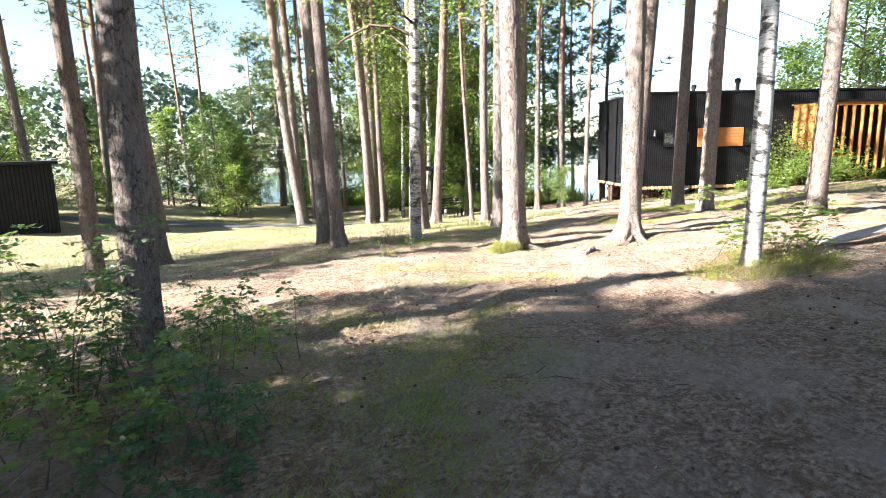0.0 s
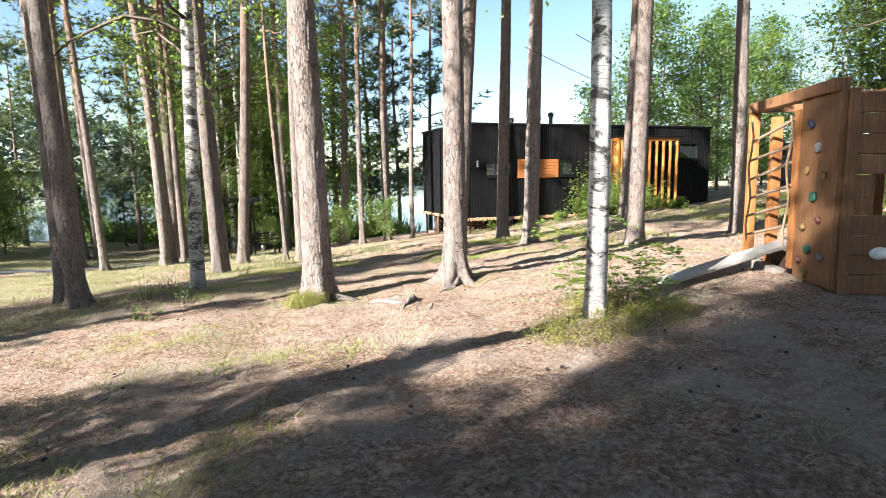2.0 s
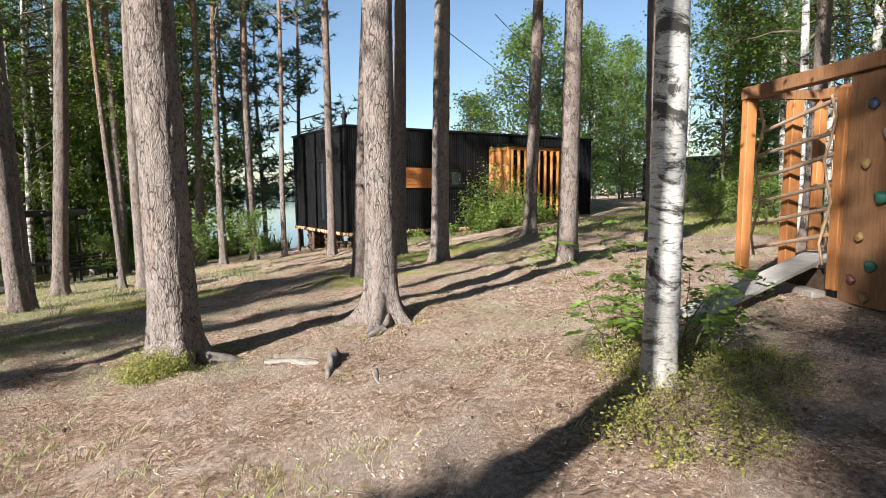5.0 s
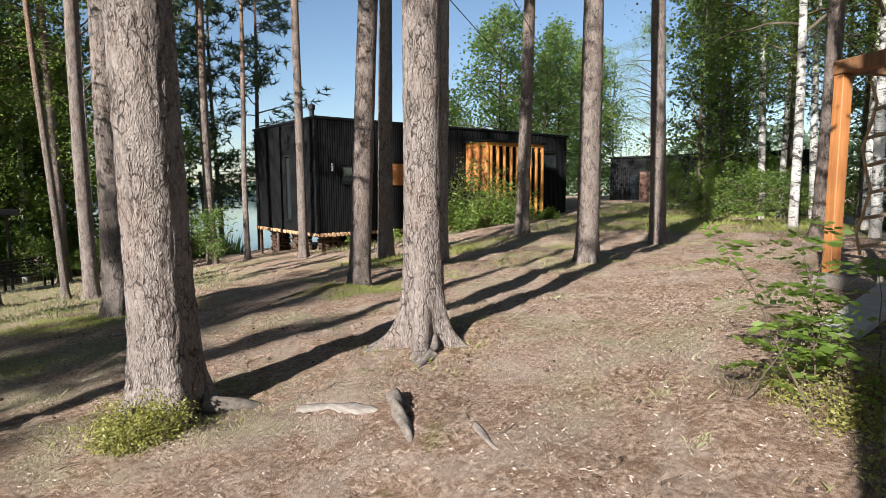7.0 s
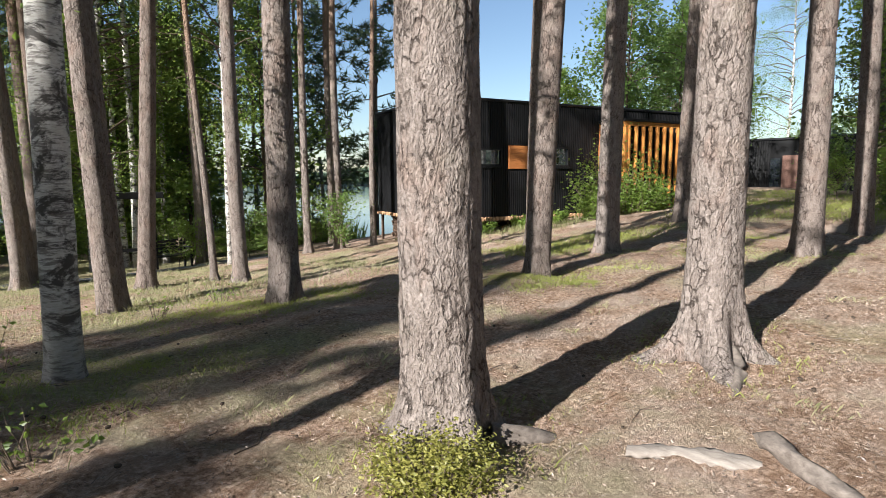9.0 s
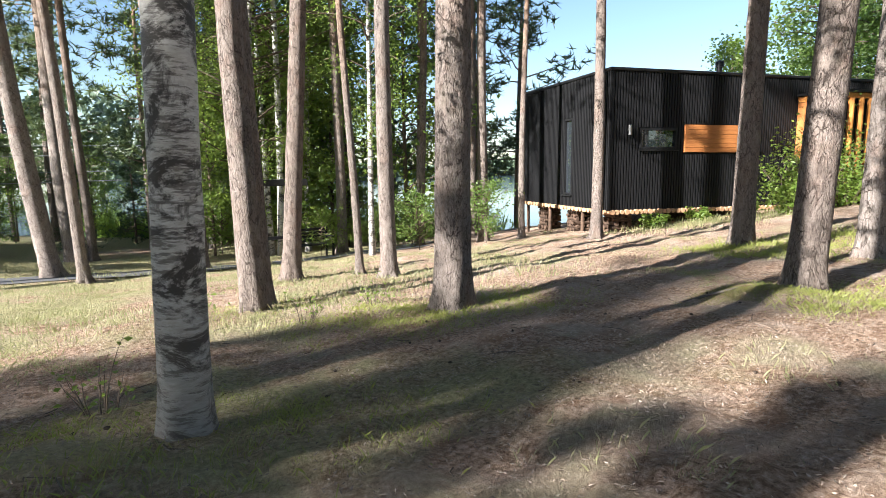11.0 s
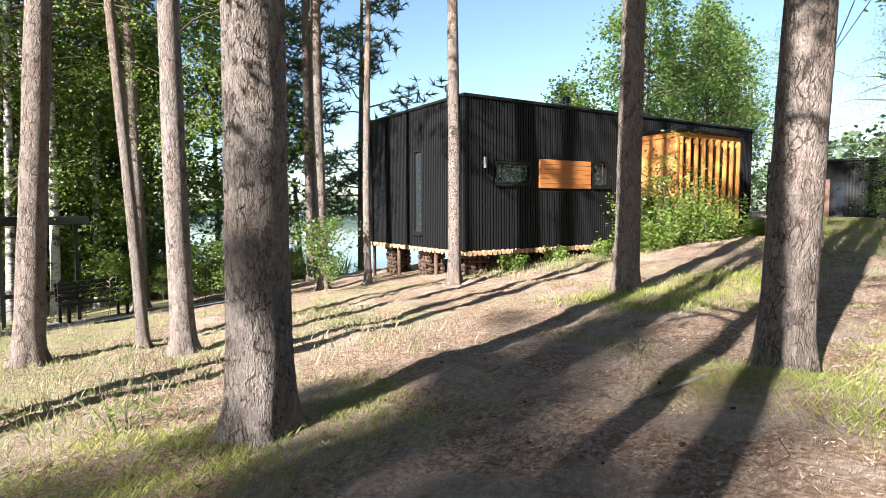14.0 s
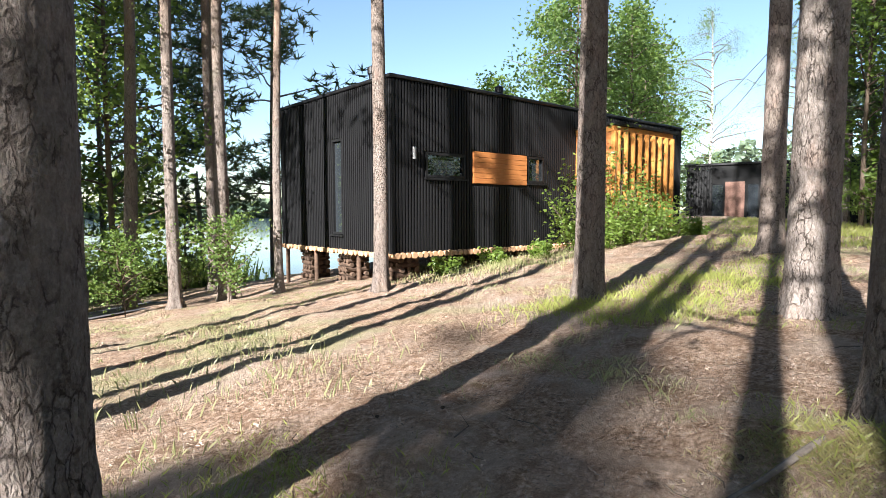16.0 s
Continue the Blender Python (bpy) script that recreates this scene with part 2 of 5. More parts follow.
REED = leaf_material("reeds", (0.09, 0.16, 0.03), (0.20, 0.30, 0.06), (0.35, 0.48, 0.10), 0.4)
TWIG = plain("twig bark", (0.13, 0.095, 0.07), 0.9)
BLACK = board_material("black stained boards", (0.003, 0.003, 0.0035), (0.010, 0.010, 0.0115), 0.6, vary=0.4)
BLACKFLAT = plain("black sheet", (0.004, 0.004, 0.0045), 0.8)
OCHRE = board_material("ochre timber", (0.36, 0.14, 0.035), (0.60, 0.28, 0.075), 0.5)
TOWERPOST = board_material("orange tower post", (0.24, 0.09, 0.03), (0.45, 0.195, 0.065), 0.55)
SHUTTER = board_material("orange shutter boards", (0.28, 0.10, 0.03), (0.46, 0.185, 0.06), 0.55, (0.06, 1, 1))
PLAYWOOD = board_material("weathered orange plywood", (0.115, 0.055, 0.028), (0.29, 0.145, 0.065), 0.65, (1, 1, 0.08), True)
GREYPLANK = board_material("grey plank", (0.22, 0.20, 0.18), (0.46, 0.43, 0.39), 0.85, (1, 0.06, 1), True)
LOGEND = plain("sawn log end", (0.50, 0.30, 0.17), 0.8)
STACK = plain("brown stacked logs", (0.12, 0.075, 0.052), 0.9, 0, 9, 0.6)
METAL = plain("dark painted metal", (0.03, 0.03, 0.032), 0.4, 0.6)
GREY = plain("grey metal", (0.28, 0.28, 0.28), 0.4, 0.8)
ROPE = plain("hemp rope", (0.45, 0.29, 0.17), 0.95)
STICK = plain("peeled stick", (0.30, 0.21, 0.14), 0.8)
ROADM = plain("asphalt path", (0.10, 0.10, 0.105), 0.9, 0, 20)
DEADWOOD = board_material("bleached dead wood", (0.12, 0.10, 0.085), (0.36, 0.32, 0.28), 0.95, (1, 0.15, 1))
ROOTM = board_material("grey root bark", (0.07, 0.055, 0.045), (0.26, 0.22, 0.19), 0.95, (0.5, 0.5, 1))
CONE = plain("pine cone", (0.06, 0.042, 0.03), 0.9)
BRICKDOOR = plain("brown door", (0.19, 0.10, 0.075), 0.6)
WIRE = plain("wire", (0.25, 0.26, 0.27), 0.6)
GREENHOLD = plain("green hold", (0.03, 0.12, 0.08), 0.5)
REDHOLD = plain("red hold", (0.16, 0.055, 0.05), 0.5)
YELLOWHOLD = plain("ochre hold", (0.22, 0.14, 0.05), 0.5)
GREYHOLD = plain("grey hold", (0.22, 0.21, 0.21), 0.5)
WHITEPAINT = plain("white paint", (0.72, 0.72, 0.70), 0.5)
BLUEPAINT = plain("blue paint", (0.05, 0.06, 0.12), 0.5)


def glass_material():
    k = Mat("window glass", 0.03, 0, 0.9)
    k.colour((0.02, 0.024, 0.028))
    k.b.inputs["IOR"].default_value = 1.6
    k.b.inputs["Coat Weight"].default_value = 1.0
    return k.m


def water_material():
    k = Mat("lake water", 0.08, 0, 0.5)
    k.colour((0.05, 0.08, 0.11))
    k.bump(k.noise(1.4, k.coords((1, 0.5, 1)), 5), 0.1, 0.03)
    return k.m


GLASS, WATER = glass_material(), water_material()
# greyer than the near leaves: distance haze is mixed into the colour
HILL = leaf_material("far forest", (0.06, 0.09, 0.06), (0.12, 0.165, 0.10), (0.18, 0.24, 0.12), 0.15)


# ---- mesh helpers ----
def mesh_object(name, bm, material, parent=None, label="", smooth=False):
    me = bpy.data.meshes.new(name)
    bm.to_mesh(me)
    bm.free()
    me.materials.append(material)
    if smooth:
        me.polygons.foreach_set("use_smooth", [True] * len(me.polygons))
    ob = new(name, me)
    if parent is not None:
        ob.parent = parent
    if label:
        tagged(ob, label)
    return ob


part = mesh_object


def array_mesh(name, verts, faces, material, smooth=False):
    """A mesh from numpy arrays; faces is (n, 3) or (n, 4)."""
    me = bpy.data.meshes.new(name)
    n, k = faces.shape
    me.vertices.add(len(verts))
    me.vertices.foreach_set("co", np.asarray(verts, np.float32).ravel())
    me.loops.add(n * k)
    me.loops.foreach_set("vertex_index", faces.astype(np.int32).ravel())
    me.polygons.add(n)
    me.polygons.foreach_set("loop_start", np.arange(0, n * k, k, dtype=np.int32))
    me.polygons.foreach_set("use_smooth", np.full(n, smooth))
    me.update(calc_edges=True)
    me.materials.append(material)
    return me


def empty(name, m, label="", category="", group="", kind=""):
    ob = new(name)
    ob.empty_display_size = 0.2
    ob.matrix_world = m
    return tagged(ob, label, category, group, kind)


def box(bm, x0, x1, y0, y1, z0, z1, bevel=0.0, m=None):
    r = bmesh.ops.create_cube(bm, size=1.0, matrix=Matrix.Translation(((x0 + x1) / 2, (y0 + y1) / 2, (z0 + z1) / 2)) @ Matrix.Diagonal((x1 - x0, y1 - y0, z1 - z0, 1)))
    vs = r["verts"]
    if bevel > 0:
        es = {e for v in vs for e in v.link_edges}
        out = bmesh.ops.bevel(bm, geom=list(es), offset=bevel, segments=1, affect="EDGES")
        vs = list({v for f in out["faces"] for v in f.verts} | {v for v in vs if v.is_valid})
    if m is not None:
        bmesh.ops.transform(bm, matrix=m, verts=vs)
    return bm


def rod(bm, a, b, r0, r1=None, sides=10):
    a, b = Vector(a), Vector(b)
    r1 = r0 if r1 is None else r1
    m = Matrix.Translation((a + b) / 2) @ (b - a).to_track_quat("Z", "Y").to_matrix().to_4x4()
    bmesh.ops.create_cone(bm, cap_ends=True, segments=sides, radius1=r0, radius2=r1, depth=(b - a).length, matrix=m)
    return bm


def B():
    return bmesh.new()


def tube_arrays(points, radii, sides, rough=None):
    """Vertices and quads of a tube along points; rough(i, angle, p) scales the radius."""
    pts = [Vector(p) for p in points]
    vs = []
    for i, p in enumerate(pts):
        d = (pts[min(i + 1, len(pts) - 1)] - pts[max(i - 1, 0)]).normalized()
        ref = Vector((1, 0, 0)) if abs(d.x) < 0.9 else Vector((0, 1, 0))
        e1 = d.cross(ref).normalized()
        e2 = d.cross(e1)
        for s in range(sides):
            a = 2 * math.pi * s / sides
            r = radii[i] * (rough(i, a, p) if rough else 1.0)
            q = p + (e1 * math.cos(a) + e2 * math.sin(a)) * r
            vs.append(q[:])
    n = len(pts)
    i, s = np.meshgrid(np.arange(n - 1), np.arange(sides), indexing="ij")
    s2 = (s + 1) % sides
    fs = np.stack([i * sides + s, i * sides + s2, (i + 1) * sides + s2, (i + 1) * sides + s], -1).reshape(-1, 4)
    return np.array(vs), fs


def join_arrays(chunks):
    vs, fs, n = [], [], 0
    for v, f in chunks:
        vs.append(v)
        fs.append(f + n)
        n += len(v)
    return np.vstack(vs), np.vstack(fs)


def leaf_arrays(rng, centres, size, aspect=0.6, droop=0.0, spread=0.5):
    """One folded diamond leaf at each centre."""
    n = len(centres)
    d = rng.normal(size=(n, 3))
    d[:, 2] = d[:, 2] * spread - droop
    d /= np.linalg.norm(d, axis=1, keepdims=True)
    e = np.cross(d, rng.normal(size=(n, 3)))
    e /= np.linalg.norm(e, axis=1, keepdims=True)
    s = size * rng.uniform(0.6, 1.3, (n, 1))
    up = np.cross(d, e) * s * 0.12
    v = np.stack([centres - d * s * 0.5, centres + e * s * aspect * 0.5 + up, centres + d * s * 0.5, centres - e * s * aspect * 0.5 + up], 1)
    return v.reshape(-1, 3), np.arange(n * 4).reshape(-1, 4)


# ---- ground ----
GC = (0.4606, 0.2662, -0.205, -0.2209, 0.0856, -0.4896, 0.1939, -0.1583, 0.0096, 0.1156)


def smooth01(v, a, b):
    t = np.clip((v - a) / (b - a), 0, 1)
    return t * t * (3 - 2 * t)


def soft_clamp(v, lo, hi, w=6.0):
    v = np.where(v > hi - w, hi - w + w * np.tanh((v - hi + w) / w), v)
    return np.where(v < lo + w, lo + w + w * np.tanh((v - lo - w) / w), v)


def ground_z(x, y):
    """Height of the forest floor: a slope falling to the lake in the north, as a low polynomial with small mounds."""
    x, y = np.asarray(x, float), np.asarray(y, float)
    a, b = soft_clamp(x, -10, 34) / 10, soft_clamp(y, -10, 33) / 10
    z = GC[0] + GC[1] * a + GC[2] * b + GC[3] * a * a + GC[4] * a * b + GC[5] * b * b + GC[6] * a * a * b + GC[7] * a * b * b + GC[8] * a**3 + GC[9] * b**3
    z = np.maximum(z, -1.9)
    z = z + 0.025 * np.sin(1.9 * x + 0.7 * y) * np.cos(1.3 * y - 0.4 * x) + 0.015 * np.sin(4.1 * x - 2.3 * y) + 0.01 * np.cos(6.3 * y + 3.1 * x)
    for cx, cy, h, r in MOUNDS:
        z = z + h * np.exp(-((x - cx) ** 2 + (y - cy) ** 2) / (r * r))
    lake = smooth01(0.766 * x + 0.643 * y, 31.5, 38.0) * smooth01(y - 0.45 * x, 4.0, 10.0)
    return z * (1 - lake) - 3.6 * lake


MOUNDS = [(17.1, 10.8, 0.17, 1.6), (9.2, 3.7, 0.12, 1.6), (16.8, 7.2, -0.14, 2.0), (4.3, 11.2, 0.07, 0.9), (2.4, 10.8, 0.16, 1.4), (22.0, 12.5, 0.15, 3.0), (5.4, 7.0, -0.06, 1.5), (9.3, 10.7, 0.09, 0.4)]


def gz(x, y):
    return float(ground_z(x, y))


def axis_steps(lo, hi, fine_lo, fine_hi, step):
    mid = list(np.arange(fine_lo, fine_hi, step))
    d, out = step, []
    v = fine_lo
    while v > lo:
        d *= 1.16
        v -= d
        out.append(v)
    left = out[::-1]
    d, v, out = step, mid[-1], []
    while v < hi:
        d *= 1.16
        v += d
        out.append(v)
    return np.array(left + mid + out)


def build_ground():
    xs, ys = axis_steps(-1500, 1500, -3, 18, 0.11), axis_steps(-1500, 1500, -2, 20, 0.11)
    X, Y = np.meshgrid(xs, ys, indexing="ij")
    Z = ground_z(X, Y)
    rng = np.random.default_rng(4)
    near = (X > -3) & (X < 18) & (Y > -2) & (Y < 20)
    Z = Z + np.where(near, rng.normal(0, 0.011, X.shape), 0)
    V = np.stack([X, Y, Z], -1).reshape(-1, 3)
    ny = len(ys)
    i, j = np.meshgrid(np.arange(len(xs) - 1), np.arange(ny - 1), indexing="ij")
    F = np.stack([i * ny + j, (i + 1) * ny + j, (i + 1) * ny + j + 1, i * ny + j + 1], -1).reshape(-1, 4)
    ob = new("ground", array_mesh("ground", V, F, FLOOR, True))
    tagged(ob, "sandy forest floor with pine needles, moss and dry grass", "ground", kind="structure")
    bm = B()
    c = Vector((0.766, 0.643, 0))
    e = Vector((-0.643, 0.766, 0))
    vs = [bm.verts.new((c * a + e * b + Vector((0, 0, -2.15)))[:]) for a, b in ((30, -60), (420, -60), (420, 420), (30, 420))]
    bm.faces.new(vs)
    w = mesh_object("water", bm, WATER)
    tagged(w, "calm lake water reflecting the pale sky", "lake", kind="structure")


build_ground()
# ---- trees ----
def trunk_mesh(name, rng, height, dia, sides, rings, material, bend=0.15, flare=0.55, fissure=0.03, top=0.25, roots=5):
    """A tapered trunk with root flare; bark plates give an uneven outline."""
    u = np.linspace(0, 1, rings) ** 1.9
    z = u * height - 0.25
    ph = rng.uniform(0, 6.28, 4)
    bx = bend * (np.sin(z * 0.35 + ph[0]) - np.sin(ph[0])) * 0.6
    by = bend * (np.sin(z * 0.29 + ph[1]) - np.sin(ph[1])) * 0.6
    rad = dia / 2 * (1 - (1 - top) * np.clip(z / height, 0, 1) ** 1.2)
    a = np.linspace(0, 2 * math.pi, sides, endpoint=False)
    Z, A = np.meshgrid(z, a, indexing="ij")
    R = np.repeat(rad[:, None], sides, 1)
    fl = np.exp(-np.clip(Z + 0.1, 0, None) / (0.32 * dia / 0.4))
    lobes = 0.55 + 0.45 * np.cos(roots * A + ph[2] + 0.6 * np.sin(A + ph[3]))
    R = R * (1 + flare * fl * lobes * (1 + 0.6 * fl))
    toe = max(0.0, flare - 0.4) * 2.2 * np.exp(-np.clip(Z + 0.06, 0, None) / (0.11 * dia / 0.36))
    R = R + 1.5 * dia * toe * np.clip(lobes - 0.25, 0, 1) ** 1.6
    cells = np.zeros_like(R)
    if fissure > 0:
        pa = rng.uniform(0, 2 * math.pi, 900)
        pz = rng.uniform(-0.2, 4.2, 900)
        circ = dia / 2
        low = Z < 4.2
        for r in range(rings):
            if z[r] >= 4.2:
                break
            near = np.abs(pz - z[r]) < 0.5
            da = np.abs(A[r][:, None] - pa[near][None])
            da = np.minimum(da, 2 * math.pi - da) * circ
            d = np.sort(np.hypot(da, (z[r] - pz[near])[None] * 0.36), 1)
            cells[r] = np.clip((d[:, 1] - d[:, 0]) / 0.02, 0, 1)
        R = R + np.where(low, (cells - 0.6) * fissure * dia * 0.5, 0)
    R = R + rng.normal(0, 0.006 * dia, R.shape)
    X = bx[:, None] + R * np.cos(A)
    Y = by[:, None] + R * np.sin(A)
    V = np.stack([X, Y, Z], -1).reshape(-1, 3)
    i, s = np.meshgrid(np.arange(rings - 1), np.arange(sides), indexing="ij")
    s2 = (s + 1) % sides
    F = np.stack([i * sides + s, i * sides + s2, (i + 1) * sides + s2, (i + 1) * sides + s], -1).reshape(-1, 4)
    return array_mesh(name, V, F, material, True), (lambda h: Vector((float(np.interp(h, z, bx)), float(np.interp(h, z, by)), h)))


def limb(rng, a, d, length, r, steps=6, sag=0.0):
    pts, p, d = [], Vector(a), Vector(d).normalized()
    for i in range(steps + 1):
        pts.append(p.copy())
        p = p + d * (length / steps)
        d = (d + Vector(rng.normal(0, 0.16, 3)) + Vector((0, 0, -sag))).normalized()
    return pts, [r * (1 - 0.85 * i / steps) for i in range(steps + 1)]


def crown_meshes(name, rng, axis, z0, z1, reach, kind, leaves, leaf_size, leaf_mat, limb_mat, limbs):
    """Limbs of a crown as one mesh and its leaves as another, from branch lines that carry twigs."""
    chunks, centres = [], []
    for k in range(limbs):
        f = (k + rng.uniform(0, 1)) / limbs
        h = z0 + (z1 - z0) * f
        az = rng.uniform(0, 6.283)
        shape = {"pine": (1 - f) ** 0.5 * 0.9 + 0.25, "birch": math.sin(math.pi * min(1, 0.22 + 0.75 * f)) + 0.15, "spruce": (1 - f) + 0.08, "bush": math.sin(math.pi * (0.3 + 0.65 * f)) + 0.2}[kind]
        L = reach * shape * rng.uniform(0.65, 1.15)
        rise = {"pine": rng.uniform(-0.1, 0.45), "birch": rng.uniform(0.2, 0.9), "spruce": rng.uniform(-0.35, -0.05), "bush": rng.uniform(0.3, 1.2)}[kind]
        sag = {"pine": -0.03, "birch": 0.16, "spruce": -0.03, "bush": 0.05}[kind]
        pts, rad = limb(rng, axis(h), (math.cos(az), math.sin(az), rise), L, 0.012 + 0.012 * L, 6, sag)
        chunks.append(tube_arrays(pts, rad, 3))
        for j in range(2, 7):
            for twig in range(2 if kind != "spruce" else 3):
                q, qr = limb(rng, pts[j], rng.normal(0, 1, 3) + Vector((math.cos(az), math.sin(az), 0.0)) * 0.8, L * rng.uniform(0.18, 0.38), 0.008, 3, sag + 0.05)
                if twig == 0 and j in (3, 5):
                    chunks.append(tube_arrays(q[::3], qr[::3], 3))
                for p in q[1:]:
                    centres.append(p[:])
            centres.append(pts[j][:])
    centres = np.array(centres)
    wid = {"pine": 0.16, "birch": 0.26, "spruce": 0.14, "bush": 0.16}[kind] * (0.5 + reach * 0.2)
    if kind in ("pine", "spruce"):
        # tufts: narrow blades that radiate from twig points
        tn = leaves // 9
        c = centres[rng.integers(0, len(centres), tn)] + rng.normal(0, wid, (tn, 3)) * (1, 1, 0.55)
        c = np.repeat(c, 9, 0)
        d = rng.normal(size=c.shape)
        d[:, 2] = d[:, 2] * 0.7 + (0.35 if kind == "pine" else -0.15)
        d /= np.linalg.norm(d, axis=1, keepdims=True)
        e = np.cross(d, rng.normal(size=c.shape))
        e /= np.linalg.norm(e, axis=1, keepdims=True)
        s = leaf_size * rng.uniform(0.6, 1.2, (len(c), 1))
        v = np.stack([c - e * s * 0.09, c + e * s * 0.09, c + d * s], 1).reshape(-1, 3)
        lf = (v, np.arange(len(v)).reshape(-1, 3))
    else:
        c = centres[rng.integers(0, len(centres), leaves)] + rng.normal(0, wid, (leaves, 3)) * (1, 1, 0.8)
        if kind == "birch":
            c[:, 2] -= np.abs(rng.normal(0, 0.25, leaves))
        lf = leaf_arrays(rng, c, leaf_size, 0.7, 0.4 if kind == "birch" else 0.1)
    v, f = join_arrays(chunks)
    return array_mesh(name + " limbs", v, f, limb_mat, True), array_mesh(name + " leaves", *lf, leaf_mat)


def make_tree(name, kind, seed, height, dia, crown, reach, leaves, leaf_size, leaf_mat, bark, limbs, sides=12, rings=26, fissure=0.0, flare=0.5, label="", category="tree", bend=0.15):
    rng = np.random.default_rng(seed)
    root = empty(name, Matrix(), label, category)
    tm, axis = trunk_mesh(name + " trunk", rng, height, dia, sides, rings, bark, bend, flare, fissure)
    tr = new("trunk", tm)
    tr.parent = root
    lm, cm = crown_meshes(name, rng, axis, crown[0], crown[1], reach, kind, leaves, leaf_size, leaf_mat, TWIG if kind != "pine" else BARK, limbs)
    for nm, me in (("branchwork", lm), ("crown", cm)):
        o = tagged(new(nm, me), kind="stuff")
        o.parent = root
    return root


def put_tree(proto, x, y, scale=1.0, turn=0.0, lean=(0, 0), sink=0.0, label="", stretch=1.0):
    m = Matrix.Translation((x, y, gz(x, y) - sink)) @ Matrix.Rotation(radians(lean[0]), 4, "X") @ Matrix.Rotation(radians(lean[1]), 4, "Y") @ Matrix.Rotation(turn, 4, "Z") @ Matrix.Diagonal((scale, scale, scale * stretch, 1))
    ob = copy_thing(proto, m)
    if label:
        tagged(ob, label)
    return ob


PINE_LABEL = "tall Scots pine with fissured grey-brown bark and high crown"
NEAR_PINES = [  # x, y, diameter, lean x, lean y, seed
    (5.01, 8.18, 0.395, -0.2, -1.4, 11), (7.0, 7.48, 0.345, 0.6, 0.5, 12), (12.4, 7.65, 0.37, 0.0, 2.3, 13), (7.48, 13.08, 0.39, 0.0, -0.5, 14),
    (9.78, 10.47, 0.33, 2.0, 2.4, 15), (12.45, 10.65, 0.39, 0.0, 1.0, 16), (13.75, 12.9, 0.36, 0.0, 0.6, 17), (6.05, 15.3, 0.32, 0.0, -1.0, 18), (6.35, 15.8, 0.28, 0.0, -1.2, 19),
]
for x, y, dia, lx, ly, seed in NEAR_PINES:
    close = dia > 0.33 and y < 14
    lab = PINE_LABEL
    if seed == 11:
        lab = "thick Scots pine with pale plated bark beside a bilberry shrub"
    t = make_tree("pine_tree", "pine", seed, 19 + seed % 4, dia, (10.5 + seed % 3, 19 + seed % 4), 2.6, 4500, 0.26, NEEDLES, BARK, 26, 96 if seed == 11 else (64 if close else 32), 190 if seed == 11 else (130 if close else 70), 0.03, {11: 0.55, 12: 0.8}.get(seed, 0.42), lab, bend=0.06)
    t.matrix_world = Matrix.Translation((x, y, gz(x, y))) @ Matrix.Rotation(radians(lx), 4, "X") @ Matrix.Rotation(radians(ly), 4, "Y")

PINES = [make_tree("pine_tree", "pine", 30 + k, 20, 0.36, (8.5 + k * 1.5, 20), 2.7, 4200, 0.28, NEEDLES, BARK, 26, 18, 44, 0.05, 0.5, PINE_LABEL) for k in range(3)]
LOWPINES = [make_tree("pine_tree", "pine", 40 + k, 14, 0.26, (3.0, 14), 2.4, 8500, 0.34, NEEDLES, BARK, 40, 12, 30, 0.0, 0.4, "mid-sized pine with loose blue-green needle crown") for k in range(2)]
BIRCHES = [make_tree("birch_tree", "birch", 50 + k, 15, 0.22, (4.2 + k, 15), 2.4, 6500, 0.095, LEAVES, (OLD_BIRCH, BIRCH)[k], 34, 28, 60, 0.0, 0.35, "slender birch with white black-marked bark and hanging leaves") for k in range(2)]
HANGING = [make_tree("birch_tree", "birch", 55 + k, 15, 0.23, (3.3 + 0.9 * k, 15), 3.2, 12000 - 3000 * k, 0.08, LEAVES, (OLD_BIRCH, BIRCH)[k], 40, 32, 70, 0.0, 0.35, "slender birch with white black-marked bark and hanging leaves") for k in range(2)]
ALDERS = [make_tree("broadleaf_tree", "birch", 60 + k, 9.5, 0.16, (1.0, 9.6), 2.3, 5600, 0.165, ALDER if k else LEAVES, TWIG, 44, 10, 24, 0.0, 0.3, "dense leafy broadleaf tree growing near the lake shore") for k in range(3)]
SPRUCES = [make_tree("spruce_tree", "spruce", 70 + k, 8.0, 0.16, (0.4, 8.0), 1.9, 9000, 0.25, SPRUCE, TWIG, 70, 10, 24, 0.0, 0.2, "dark green young spruce with low branches") for k in range(2)]
BUSHES = [make_tree("bush", "bush", 80 + k, 1.9, 0.035, (0.25, 1.9), 1.0, 1900, 0.085, (LEAVES, ALDER)[k % 2], TWIG, 24, 6, 10, 0.0, 0.1, "leafy green bush with thin stems", "bush", 0.05) for k in range(2)]

